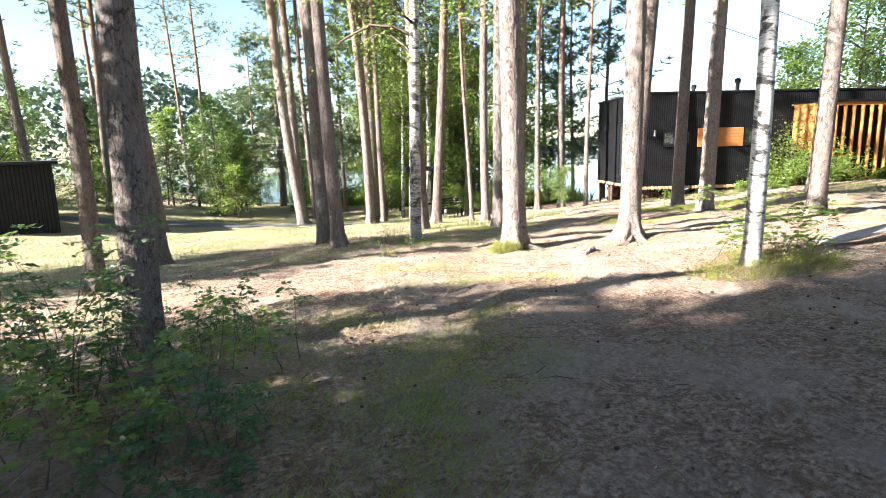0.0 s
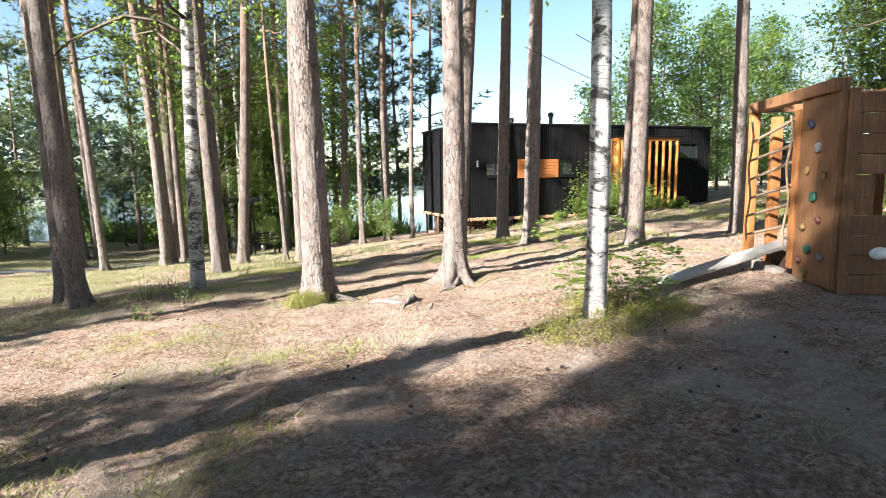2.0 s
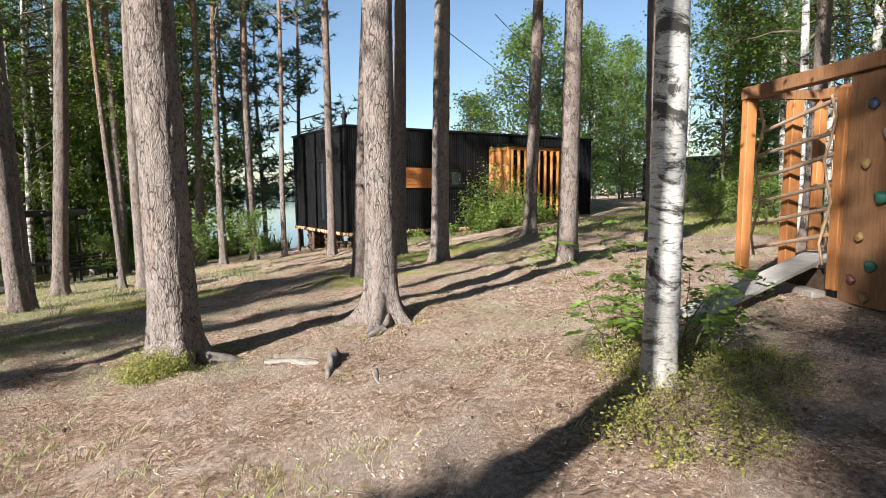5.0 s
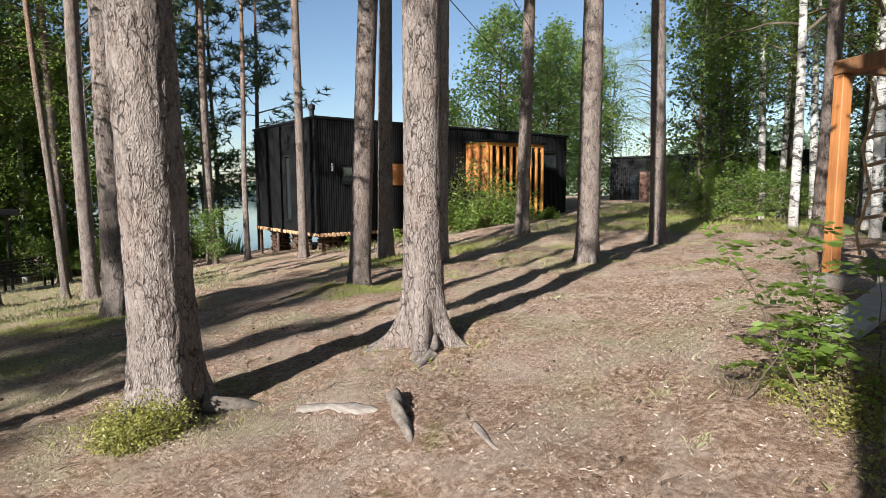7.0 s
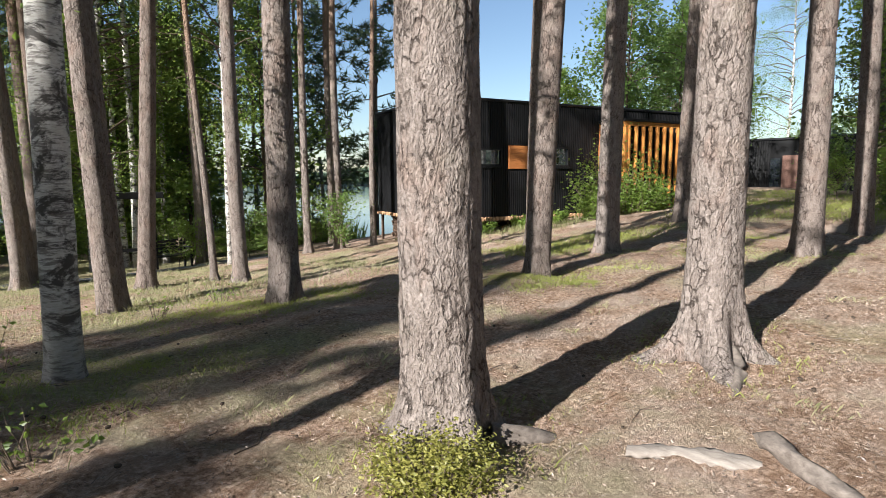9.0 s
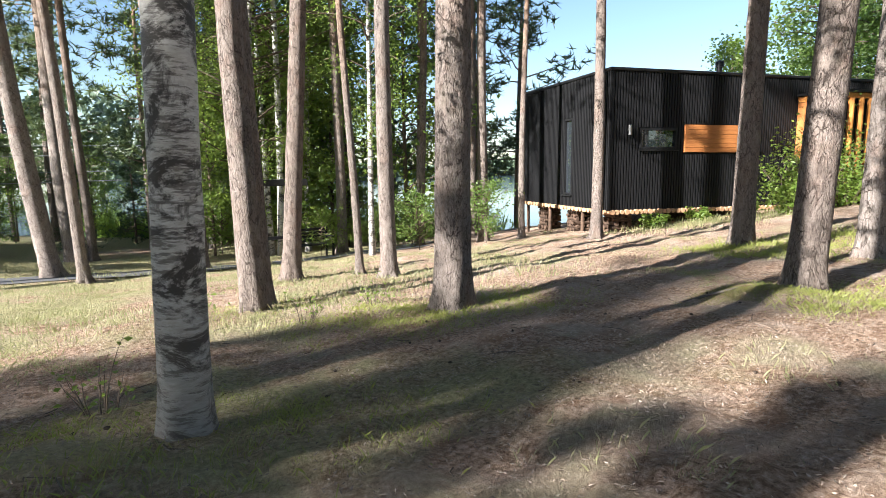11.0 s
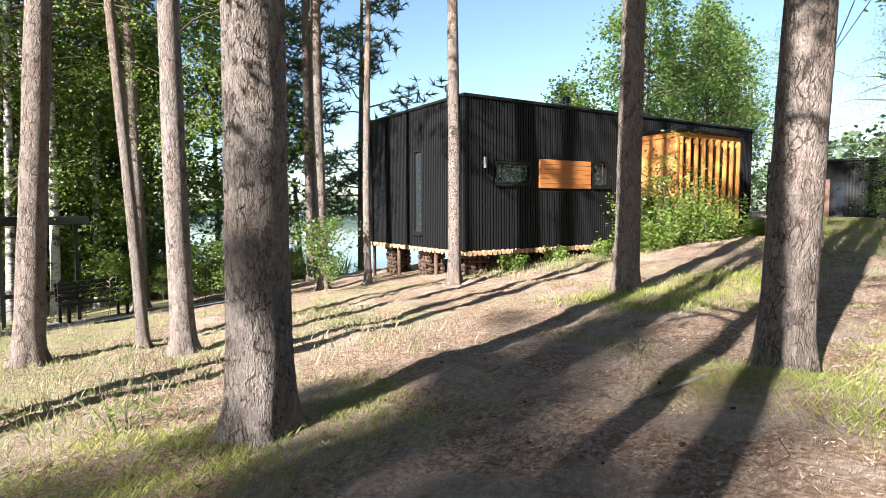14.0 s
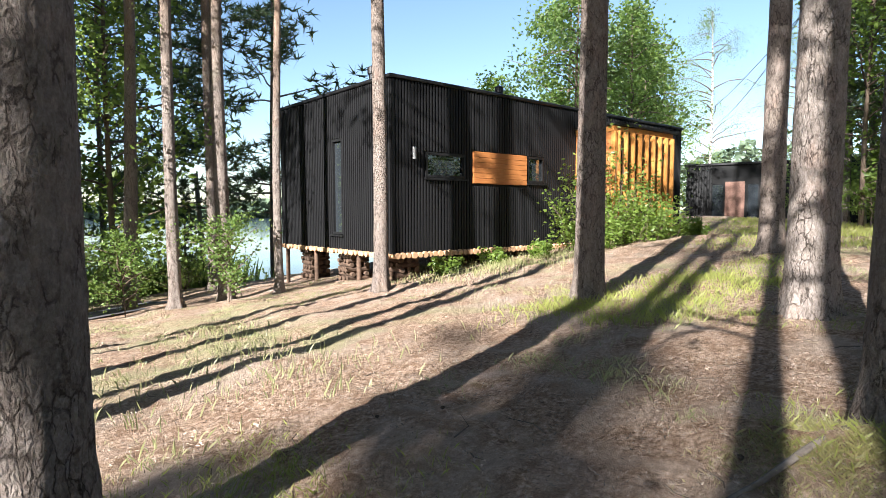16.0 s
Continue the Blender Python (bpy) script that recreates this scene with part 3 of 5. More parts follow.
# slender and far pines whose places are known: x, y, diameter, lean x, lean y
rng = np.random.default_rng(7)
KNOWN = [
    (16.84, 7.32, 0.36, 0, 1), (17.15, 10.86, 0.36, 0, 1), (15.5, 17.3, 0.28, 0, 0.5), (7.95, 18.65, 0.34, 0, 2.5), (9.1, 16.95, 0.29, 0, 1.0), (9.15, 18.1, 0.16, 0, -2.5),
    (12.7, 25.6, 0.34, 0, 0), (7.1, 24.2, 0.36, 0, -3.0), (7.6, 25.0, 0.27, 0, -2.5), (8.2, 25.6, 0.28, 0, -2.0), (4.6, 27.0, 0.5, 0, -4.5), (5.1, 24.5, 0.27, 0, -3.0),
    (14.8, 24.0, 0.28, 0, 0.5), (15.7, 21.8, 0.33, 0, 0.5), (16.2, 20.6, 0.20, 0, 0), (14.4, 21.8, 0.26, 0, 0), (15.7, 25.3, 0.30, 0, 0.5), (18.0, 25.0, 0.3, 0, 0.5),
    (2.42, 10.7, 0.27, 0, -1.5), (2.45, 12.2, 0.30, 0, -2.0), (-0.68, 4.58, 0.29, 0, 0.6), (-1.65, 9.4, 0.26, 0, -0.8), (-0.92, 12.7, 0.36, 0, -1.6), (-1.45, 25.2, 0.5, 0, -3.5), (8.7, 28.7, 0.45, 0, 0.5),
    (17.77, 4.13, 0.34, 0, 0.5), (5.5, 32.0, 0.5, 0, -3.0), (6.1, 31.8, 0.3, 0, -1.0), (-6.5, 30, 0.4, 0, -2), (-9, 27, 0.36, 0, -1), (-4.0, 33, 0.36, 0, 0), (33, 4.6, 0.4, 0, 1), (31.0, 2.2, 0.36, 0, 0),
]
for n, (x, y, dia, lx, ly) in enumerate(KNOWN):
    put_tree(PINES[n % 3], x, y, dia / 0.36, rng.uniform(0, 6.28), (lx, ly), stretch=max(0.8, min(1.3, 0.36 / dia)))
put_tree(HANGING[0], 4.28, 11.2, 1.05, 0.4, (1.6, 0.6), label="birch with dark-banded pale trunk on a grassy mound")
put_tree(HANGING[1], 6.03, 4.24, 0.93, 2.1, (0, 1.6), label="white birch with bilberry shrub at its foot")
for x, y, s, l in ((28.0, 5.6, 1.2, 1), (30.1, 5.0, 1.1, 0), (32, 7.7, 0.9, 0), (25.5, 4.0, 1.1, -1), (12.2, 22.8, 0.8, 0), (11.5, 28.0, 1.15, 1), (13.0, 29.0, 1.1, 0), (9.3, 31.0, 1.1, 0)):
    put_tree(BIRCHES[int(s * 10) % 2], x, y, s, rng.uniform(0, 6.28), (0, l))


def polar(rng, az, dist, cx=4.0, cy=9.0):
    a, d = radians(rng.uniform(*az)), rng.uniform(*dist)
    return cx + d * math.sin(a), cy + d * math.cos(a)


def blocked(x, y):
    u, v = (x - 16.84) * 0.9336 - (y - 17.94) * 0.3584, (x - 16.84) * 0.3584 + (y - 17.94) * 0.9336
    lake = 0.766 * x + 0.643 * y > 35.0 and y - 0.45 * x > 6
    return (-1.5 < u < 15 and -7 < v < 8) or lake or (36 < x < 52 and 0 < y < 17) or (24 < x < 39 and 9.5 < y < 15.5)


def scatter(protos, count, az, dist, size, seed, lean=2.0):
    r = np.random.default_rng(seed)
    made = tries = 0
    while made < count and tries < 600:
        tries += 1
        x, y = polar(r, az, dist)
        if blocked(x, y):
            continue
        put_tree(protos[int(r.integers(0, len(protos)))], x, y, r.uniform(*size), r.uniform(0, 6.28), (r.normal(0, lean), r.normal(0, lean)))
        made += 1


scatter(ALDERS, 10, (-55, -8), (26, 36), (0.4, 0.75), 101)
scatter(ALDERS, 7, (-10, 7), (26, 37), (0.3, 0.5), 118)
scatter(ALDERS, 6, (15, 21), (24, 34), (0.7, 1.05), 123)
scatter(HANGING[:1], 3, (15, 21), (18, 25), (0.75, 1.0), 121)
scatter(ALDERS, 8, (-20, 0), (24, 31), (0.45, 0.7), 125)
scatter(SPRUCES, 6, (-18, 6), (23, 30), (0.4, 0.7), 126, 0.5)
scatter(SPRUCES, 9, (-50, 14), (27, 36), (0.45, 0.8), 102, 0.5)
scatter(LOWPINES, 8, (-55, 34), (27, 40), (0.6, 1.0), 103)
scatter(BUSHES, 18, (-50, 30), (20, 30), (0.8, 1.6), 104)
scatter(PINES, 10, (-55, 25), (24, 42), (0.8, 1.1), 105)
scatter(PINES, 17, (84, 135), (22, 48), (0.8, 1.1), 106)
scatter(ALDERS, 9, (86, 128), (25, 42), (0.8, 1.2), 107)
scatter(HANGING[1:], 5, (88, 112), (22, 32), (0.8, 1.1), 122)
scatter(BUSHES, 16, (84, 112), (23, 34), (0.7, 1.3), 108)
scatter(BUSHES, 14, (80, 102), (19, 27), (0.45, 0.9), 124)
scatter(ALDERS, 6, (70, 86), (36, 50), (0.9, 1.25), 109)
scatter(ALDERS, 12, (15, 31), (22, 29), (0.7, 1.15), 114)
scatter(LOWPINES, 5, (10, 33), (22, 28), (0.7, 1.0), 115)
scatter(BUSHES, 12, (24, 44), (16, 24), (0.4, 0.9), 116)
for x, y, c in ((22.6, 27.2, 1.1), (20.8, 27.8, 0.95), (19.3, 28.6, 1.05)):
    put_tree(LOWPINES[int(x) % 2], x, y, c, x)
for x, y, c in ((30.5, 17.8, 1.05), (32.5, 16.0, 0.95), (34.5, 19.5, 1.2), (29.8, 21.0, 0.9), (34.0, 23.0, 1.0), (36.0, 16.5, 1.1)):
    put_tree(ALDERS[int(y) % 3], x, y, c, x)
# pines behind the start, never in view, added for the shade they give
scatter(PINES, 12, (150, 235), (11, 32), (0.8, 1.1), 111)
# unseen wood added on the sunny side for shade: two stands, open strips between
r = np.random.default_rng(31)
for k in range(17):
    put_tree((PINES + BIRCHES)[k % 5], r.uniform(-34, -12), r.uniform(-5, 2.4), r.uniform(0.85, 1.1), k)
for k in range(5):
    put_tree(BIRCHES[k % 2], r.uniform(-26, -12), r.uniform(11.5, 12.8), r.uniform(0.85, 1.0), k)
# unseen pines added to shade the tower and the foreground
for k, (x, y) in enumerate(((-10, 2.4), (-13, 2.2), (-8.5, 1.9), (-16, 2.6), (-12, 0.5), (-15, -0.6))):
    put_tree(PINES[k % 3], x, y, 1.0, 2.0 * k)
for k, (x, y) in enumerate(((-6.2, 0.2), (-8.0, 1.6), (-10.5, 0.6), (-13.5, 2.0), (-15.0, 0.2), (-12.0, -2.0))):
    put_tree(LOWPINES[k % 2], x, y, 1.0, 1.3 * k)
# small alders out of view, added to dapple the ground near the start
put_tree(ALDERS[1], -5.0, 4.9, 0.54, 0.5)
put_tree(ALDERS[2], -5.8, 3.5, 0.5, 1.5)
put_tree(ALDERS[1], -5.6, 5.7, 0.46, 2.5)
# unseen pines added so their shadows fall on a trunk and nearby floor
put_tree(LOWPINES[1], -14.5, 13.2, 1.0, 13.2)
for x, y in ((-7.5, 10.0), (-9.2, 10.9)):
    put_tree(LOWPINES[0], x, y, 0.56, y)
# further unseen crowns, added to darken the climbing panel and ground before it
for x, y, c in ((-11.5, 2.0, 0.95), (-14.5, 1.5, 1.1), (-9.5, 3.6, 0.72), (-7.0, 2.0, 0.6)):
    put_tree(LOWPINES[int(x) % 2], x, y, c, x)
put_tree(HANGING[1], -15.5, 2.2, 1.0, 1.0)
for x, y in ((-12.8, 3.0), (-13.8, 2.1)):
    put_tree(PINES[2], x, y, 1.0, x)
scatter(LOWPINES, 3, (92, 116), (25, 40), (0.9, 1.2), 120)
for k in PINES + LOWPINES + BIRCHES + HANGING + ALDERS + SPRUCES + BUSHES:
    # the first of each kind stands in the wood behind the starting point
    k.matrix_world = Matrix.Translation((-6 - 3.1 * rng.uniform(0, 4), -14 - 3 * rng.uniform(0, 4), 0.0))
    k.matrix_world.translation.z = gz(k.matrix_world.translation.x, k.matrix_world.translation.y)


for x, y, c in ((19.0, 3.0, 1.0), (22.5, 0.6, 1.1), (17.3, 0.8, 0.95), (26.0, 1.6, 1.1), (21.0, 4.6, 1.05)):
    put_tree(HANGING[1], x, y, c, x)
for x, y, c in ((46, 20, 0.85), (49, 14, 0.9), (48, 9, 0.85), (50.5, 17, 0.8)):
    put_tree(HANGING[0], x, y, c, x)
put_tree(ALDERS[0], 16.2, 26.8, 1.15, 1.0, label="birch-like leafy tree hanging over the lake shore")
put_tree(SPRUCES[0], 19.0, 27.6, 0.45, 2.0, label="small spruce on the lake shore")
pole = mesh_object("utility_pole", rod(B(), (0, 0, -0.3), (0, 0, 5.2), 0.11, 0.08, 12), GREYPLANK)
tagged(pole, "leaning weathered utility pole by the lake shore", "pole")
pole.matrix_world = Matrix.Translation((21.3, 29.4, gz(21.3, 29.4))) @ Matrix.Rotation(radians(-4), 4, "Y")


# ---- far shore ----
def far_ridge(name, az, dist, height, seed, label):
    """A wooded ridge: a swelling base with many small clumps that break its outline."""
    r = np.random.default_rng(seed)
    n = 15000
    a = np.radians(r.uniform(*az, n))
    d = dist * r.uniform(0.94, 1.12, n)
    top = height * (0.55 + 0.3 * np.sin(a * 7 + seed) + 0.15 * np.sin(a * 23 + 2 * seed)) + height * 0.35
    h = top * r.uniform(0.0, 1.0, n) ** 0.6
    c = np.stack([d * np.sin(a), d * np.cos(a), h - 2.2], 1)
    v, f = leaf_arrays(r, c, dist * 0.011, 0.8)
    ob = new(name, array_mesh(name, v, f, HILL))
    tagged(ob, label, "forest", kind="stuff")


far_ridge("far_forest", (8, 62), 330, 9, 1, "hazy wooded shore across the lake")
far_ridge("hill_forest", (-70, 14), 105, 14, 2, "green wooded hillside behind the meadow")
far_ridge("distant_wood", (60, 150), 120, 12, 3, "distant woods behind the houses")
far_ridge("back_wood", (150, 290), 90, 12, 5, "dense wood behind the starting point")


# ---- black house on stilts ----
HZ = -0.08
HOUSE = Matrix.Translation((16.84, 17.94, HZ)) @ Matrix.Rotation(radians(-21.0), 4, "Z")
LEN, DEEP, LOW, TOP = 12.4, 5.4, 0.16, 3.9


def wall_sections(length, z0, z1, openings, y0, y1, parent, m):
    """A wall along x in sections round its openings (x0, x1, za, zb), sorted by x."""
    pieces, x = [], 0.0
    for a, b, za, zb in openings:
        pieces += [(x, a, z0, z1), (a, b, z0, za), (a, b, zb, z1)]
        x = b
    pieces.append((x, length, z0, z1))
    for a, b, c, d in pieces:
        part("wall_section", box(B(), a, b, y0, y1, c, d), BLACKFLAT, parent).matrix_local = m


FRONT_OPEN = [(0.92, 2.12, 1.82, 2.38), (4.32, 4.98, 1.80, 2.48), (7.1, 8.05, 0.3, 2.5), (10.45, 11.7, 2.45, 3.2)]
SIDE_OPEN = [(2.0, 2.5, 0.5, 2.8)]
house = empty("house", HOUSE, "black timber-clad cabin with flat roof standing on log stilts", "house")
wall_sections(LEN, LOW, TOP - 0.02, FRONT_OPEN, 0.0, 0.2, house, Matrix())
wall_sections(DEEP - 0.2, LOW, TOP - 0.02, [(a - 0.2, b - 0.2, c, d) for a, b, c, d in SIDE_OPEN], -0.2, 0.0, house, Matrix.Translation((0, 0.2, 0)) @ Matrix.Rotation(radians(90), 4, "Z"))
part("wall", box(B(), 0.2, LEN - 0.2, DEEP - 0.2, DEEP, LOW, TOP - 0.02), BLACKFLAT, house)
part("wall", box(B(), LEN - 0.2, LEN, 0.2, DEEP, LOW, TOP - 0.02), BLACKFLAT, house)
part("floor_slab", box(B(), 0.2, LEN - 0.2, 0.2, DEEP - 0.2, LOW, LOW + 0.15), STACK, house)
part("roof", box(B(), -0.07, LEN + 0.07, -0.07, DEEP + 0.07, TOP - 0.02, TOP + 0.06, 0.015), METAL, house, "dark metal roof edge")


def window(x0, x1, z0, z1, side=False, sashes=1):
    """A framed window in a wall's opening with glass set back."""
    w = empty("window", Matrix())
    w.parent = house
    if side:
        w.matrix_local = Matrix.Rotation(radians(90), 4, "Z") @ Matrix.Scale(-1, 4, (0, 1, 0))
    bm = B()
    t = 0.055
    for a, b, c, d in ((x0, x1, z0, z0 + t), (x0, x1, z1 - t, z1), (x0, x0 + t, z0 + t, z1 - t), (x1 - t, x1, z0 + t, z1 - t)):
        box(bm, a, b, -0.03, 0.1, c, d)
    for k in range(1, sashes):
        m = x0 + (x1 - x0) * k / sashes
        box(bm, m - t / 2, m + t / 2, -0.02, 0.1, z0 + t, z1 - t)
    part("frame", bm, METAL, w)
    part("pane", box(B(), x0 + t, x1 - t, 0.035, 0.055, z0 + t, z1 - t), GLASS, w)
    part("sill", box(B(), x0 - 0.05, x1 + 0.05, -0.09, -0.031, z0 - 0.05, z0 - 0.012), METAL, w)
    return w


window(0.92, 2.12, 1.82, 2.38)
window(4.32, 4.98, 1.80, 2.48)
window(10.45, 11.7, 2.45, 3.2)
window(2.0, 2.5, 0.5, 2.8, True)
door = part("door", box(B(), 7.1, 8.05, 0.06, 0.11, 0.3, 2.5), BRICKDOOR, house, "dark brown entrance door")
part("handle", box(B(), 7.92, 7.98, 0.02, 0.06, 1.3, 1.5, 0.01), GREY, door)


def boards():
    """Upright black boards on the front and the lake side, cut round the openings."""
    bm = B()
    box(bm, -0.024, 0.024, -0.03, 0.0, 0.0, 1.0)
    tall = bpy.data.meshes.new("board")
    bm.to_mesh(tall)
    bm.free()
    tall.materials.append(BLACK)
    pitch = 0.086

    def lay(pos, z0, z1, side):
        ob = new("board", tall)
        ob.parent = house
        base = Matrix.Translation((0.0, pos, z0)) @ Matrix.Rotation(radians(-90), 4, "Z") if side else Matrix.Translation((pos, 0.0, z0))
        ob.matrix_local = base @ Matrix.Diagonal((1, 1, z1 - z0, 1))

    for length, opens, side in ((LEN, FRONT_OPEN + [(2.36, 4.28, 1.72, 2.49)], False), (DEEP, SIDE_OPEN, True)):
        n = int(length / pitch)
        for k in range(n):
            p = (k + 0.5) * length / n
            cuts = sorted((c - 0.06, d + 0.02) for a, b, c, d in opens if a - 0.04 < p < b + 0.04)
            z = LOW - 0.03
            for c, d in cuts:
                if c - z > 0.05:
                    lay(p, z, c, side)
                z = d
            lay(p, z, TOP - 0.03, side)


shutter = part("shutter_frame", box(B(), 2.36, 4.28, -0.03, 0.0, 1.72, 2.49), SHUTTER, house, "orange boarded sliding shutter")
for k in range(6):
    part("slat", box(B(), 2.37, 4.27, -0.055, -0.031, 1.73 + k * 0.125, 1.73 + k * 0.125 + 0.118, 0.004), SHUTTER, shutter)

# porch: ochre upright slats in front of the entrance, a boarded end and beams
porch = empty("porch_screen", HOUSE, "bright ochre timber porch screen of upright slats", "porch")
PV = -1.27
for k in range(9):
    x = 6.5 + k * 0.355
    part("slat", box(B(), x - 0.028, x + 0.028, PV - 0.11, PV + 0.05, 0.24 + 0.012 * k, 3.2, 0.006), OCHRE, porch)
part("beam", box(B(), 6.32, 9.45, PV - 0.02, PV + 0.07, 3.2, 3.34, 0.006), OCHRE, porch)
part("beam", box(B(), 6.33, 6.43, PV + 0.07, -0.04, 3.18, 3.34, 0.006), OCHRE, porch)
part("post", box(B(), 6.31, 6.42, PV - 0.06, PV + 0.06, 0.2, 3.19, 0.008), OCHRE, porch)
part("panel", box(B(), 6.35, 6.40, PV + 0.07, -0.04, 1.5, 3.17), SHUTTER, porch, "orange plywood end panel")
part("panel", box(B(), 6.35, 6.40, PV + 0.07, -0.04, 0.25, 0.75), SHUTTER, porch)
part("deck", box(B(), 6.3, 9.6, PV - 0.1, -0.04, 0.1, 0.22), STACK, porch, "worn timber deck")
part("step", box(B(), 8.2, 9.4, PV - 0.45, PV - 0.11, 0.02, 0.14, 0.01), GREYPLANK, porch)
part("canopy", box(B(), 6.25, 9.6, PV - 0.1, -0.05, 3.35, 3.42), METAL, porch)


def vent(u, v, h):
    ob = empty("roof_vent", HOUSE @ Matrix.Translation((u, v, TOP + 0.05)), "dark metal roof vent pipe with cap", "vent")
    part("pipe", rod(B(), (0, 0, 0), (0, 0, h), 0.085, 0.085, 16), METAL, ob)
    part("cap", rod(rod(B(), (0, 0, h - 0.12), (0, 0, h + 0.04), 0.125, 0.125, 16), (0, 0, h + 0.04), (0, 0, h + 0.09), 0.125, 0.04, 16), METAL, ob)


for u, v, h in ((4.71, 1.4, 0.55), (0.86, 2.0, 0.6), (4.3, 4.5, 0.6)):
    vent(u, v, h)


def wall_lamp(u, z):
    ob = empty("wall_lamp", HOUSE @ Matrix.Translation((u, -0.03, z)), "small grey cylinder wall lamp on black boards", "lamp")
    part("bracket", box(B(), -0.03, 0.03, -0.06, 0.0, -0.03, 0.03), METAL, ob)
    part("shade", rod(B(), (0, -0.1, -0.13), (0, -0.1, 0.13), 0.045, 0.045, 14), GREY, ob)


wall_lamp(0.52, 2.32)
wall_lamp(10.0, 2.6)

# round log ends under the floor, and the stilts
for k in range(52):
    x = 0.09 + k * 0.152
    r = 0.066 + 0.008 * math.sin(k * 2.7)
    part("log", rod(B(), (x, -0.10 - 0.02 * math.sin(k * 5.1), LOW - 0.07), (x, 0.9, LOW - 0.07), r, r, 10), LOGEND, house)
for k in range(35):
    y = 0.13 + k * 0.152
    r = 0.06 + 0.008 * math.sin(k * 3.1)
    part("log", rod(B(), (-0.09 - 0.02 * math.sin(k * 4.3), y, LOW - 0.07), (-0.005, y, LOW - 0.07), r, r, 10), LOGEND, house)


def pillar(u, v, w, seed):
    """A crib of short stacked logs between the slope and the floor."""
    ob = empty("log_pillar", HOUSE @ Matrix.Translation((u, v, 0)), "pillar of stacked brown logs under the house", "pillar", "pillars under the house")
    p = HOUSE @ Vector((u, v, 0))
    z, k, r = gz(p.x, p.y) - 0.1 - HZ, 0, random.Random(seed)
    while z < LOW - 0.24:
        h = r.uniform(0.10, 0.15)
        for s in (-1, 0, 1):
            o = s * w * 0.33
            a, b = ((-w * 0.5 + r.uniform(-0.04, 0.04), o, z + h / 2), (w * 0.5, o, z + h / 2)) if k % 2 else ((o, -w * 0.5 + r.uniform(-0.04, 0.04), z + h / 2), (o, w * 0.5, z + h / 2))
            part("log", rod(B(), a, b, h * 0.52, h * 0.48, 9), STACK, ob)
        z += h * 0.93
        k += 1


for n, (u, v) in enumerate(((0.7, 0.6), (0.5, 2.4), (0.6, 4.6), (3.0, 0.9), (5.4, 0.9), (3.0, 4.0), (6.2, 4.0))):
    pillar(u, v, 0.62, n)
for u, v in ((0.05, 5.2), (0.1, 1.5), (0.1, 3.6), (1.8, 0.25), (4.2, 0.25)):
    p = HOUSE @ Vector((u, v, 0))
    ob = mesh_object("stilt", rod(B(), (p.x, p.y, gz(p.x, p.y) - 0.1), (p.x, p.y, LOW - 0.12 + HZ), 0.06, 0.055, 12), STACK)
    tagged(ob, "thin round timber stilt under the house floor", "post", "stilts")

# second black building among the trees
SECOND = Matrix.Translation((39.6, 14.4, 0)) @ Matrix.Rotation(radians(-98.6), 4, "Z")
far_house = empty("house", SECOND, "long low black timber building half hidden by bushes", "house")
part("wall", box(B(), 0, 11.5, 0, 5.5, -0.3, 3.3), BLACKFLAT, far_house)
part("roof", box(B(), -0.1, 11.6, -0.1, 5.6, 3.301, 3.42, 0.02), METAL, far_house)
part("door", box(B(), 1.9, 2.8, -0.05, -0.003, 0.1, 2.45), BRICKDOOR, far_house, "brown plank door")
for a, b in ((1.3, 1.8), (2.95, 3.4)):
    part("window", box(B(), a, b, -0.04, -0.003, 0.4, 2.3), GLASS, far_house)
for k in range(90):
    x = 0.06 + k * 0.128
    if not 1.25 < x < 3.45:
        part("board", box(B(), x - 0.035, x + 0.035, -0.03, -0.002, -0.3, 3.3), BLACK, far_house)
tagged(mesh_object("roof_vent", rod(rod(B(), (0, 0, 0), (0, 0, 0.5), 0.1, 0.1, 14), (0, 0, 0.5), (0, 0, 0.62), 0.15, 0.1, 14), METAL), "dark roof vent on the far building", "vent").matrix_world = SECOND @ Matrix.Translation((8.5, 1.5, 3.42))

# shed at the meadow's edge
SHED = Matrix.Translation((-8.4, 24.5, gz(-6, 24) - 0.1)) @ Matrix.Rotation(radians(12), 4, "Z")
shed = empty("shed", SHED, "small black shed at the edge of the meadow", "shed")
part("wall", box(B(), 0, 3.6, 0, 3.0, 0, 2.6), BLACKFLAT, shed)
part("roof", box(B(), -0.2, 3.8, -0.25, 3.2, 2.601, 2.72, 0.02), METAL, shed)
for k in range(28):
    part("board", box(B(), 0.03 + k * 0.128, 0.12 + k * 0.128, -0.03, -0.002, 0.02, 2.58), BLACK, shed)

# ---- play tower ----
TW = Matrix.Translation((8.2, 2.78, 0)) @ Matrix.Rotation(math.atan2(0.657, 0.754), 4, "Z")
tower = empty("play_tower", TW, "orange timber climbing tower with holds and rope ladders", "play tower")


def tower_ground(u, v=0.0):
    p = TW @ Vector((u, v, 0))
    return gz(p.x, p.y)


for u, z in ((0.93, 2.56), (1.62, 2.54), (2.39, 2.66)):
    p = part("post", box(B(), u - 0.06, u + 0.06, -0.06, 0.06, tower_ground(u) + 0.08, z, 0.008), TOWERPOST, tower)
    part("bracket", box(B(), u - 0.045, u + 0.045, -0.045, 0.045, tower_ground(u) - 0.1, tower_ground(u) + 0.079), METAL, p, "dark steel post foot")
part("beam", box(B(), 0.05, 2.46, -0.07, 0.07, 2.661, 2.80, 0.008), PLAYWOOD, tower, "weathered top beam")
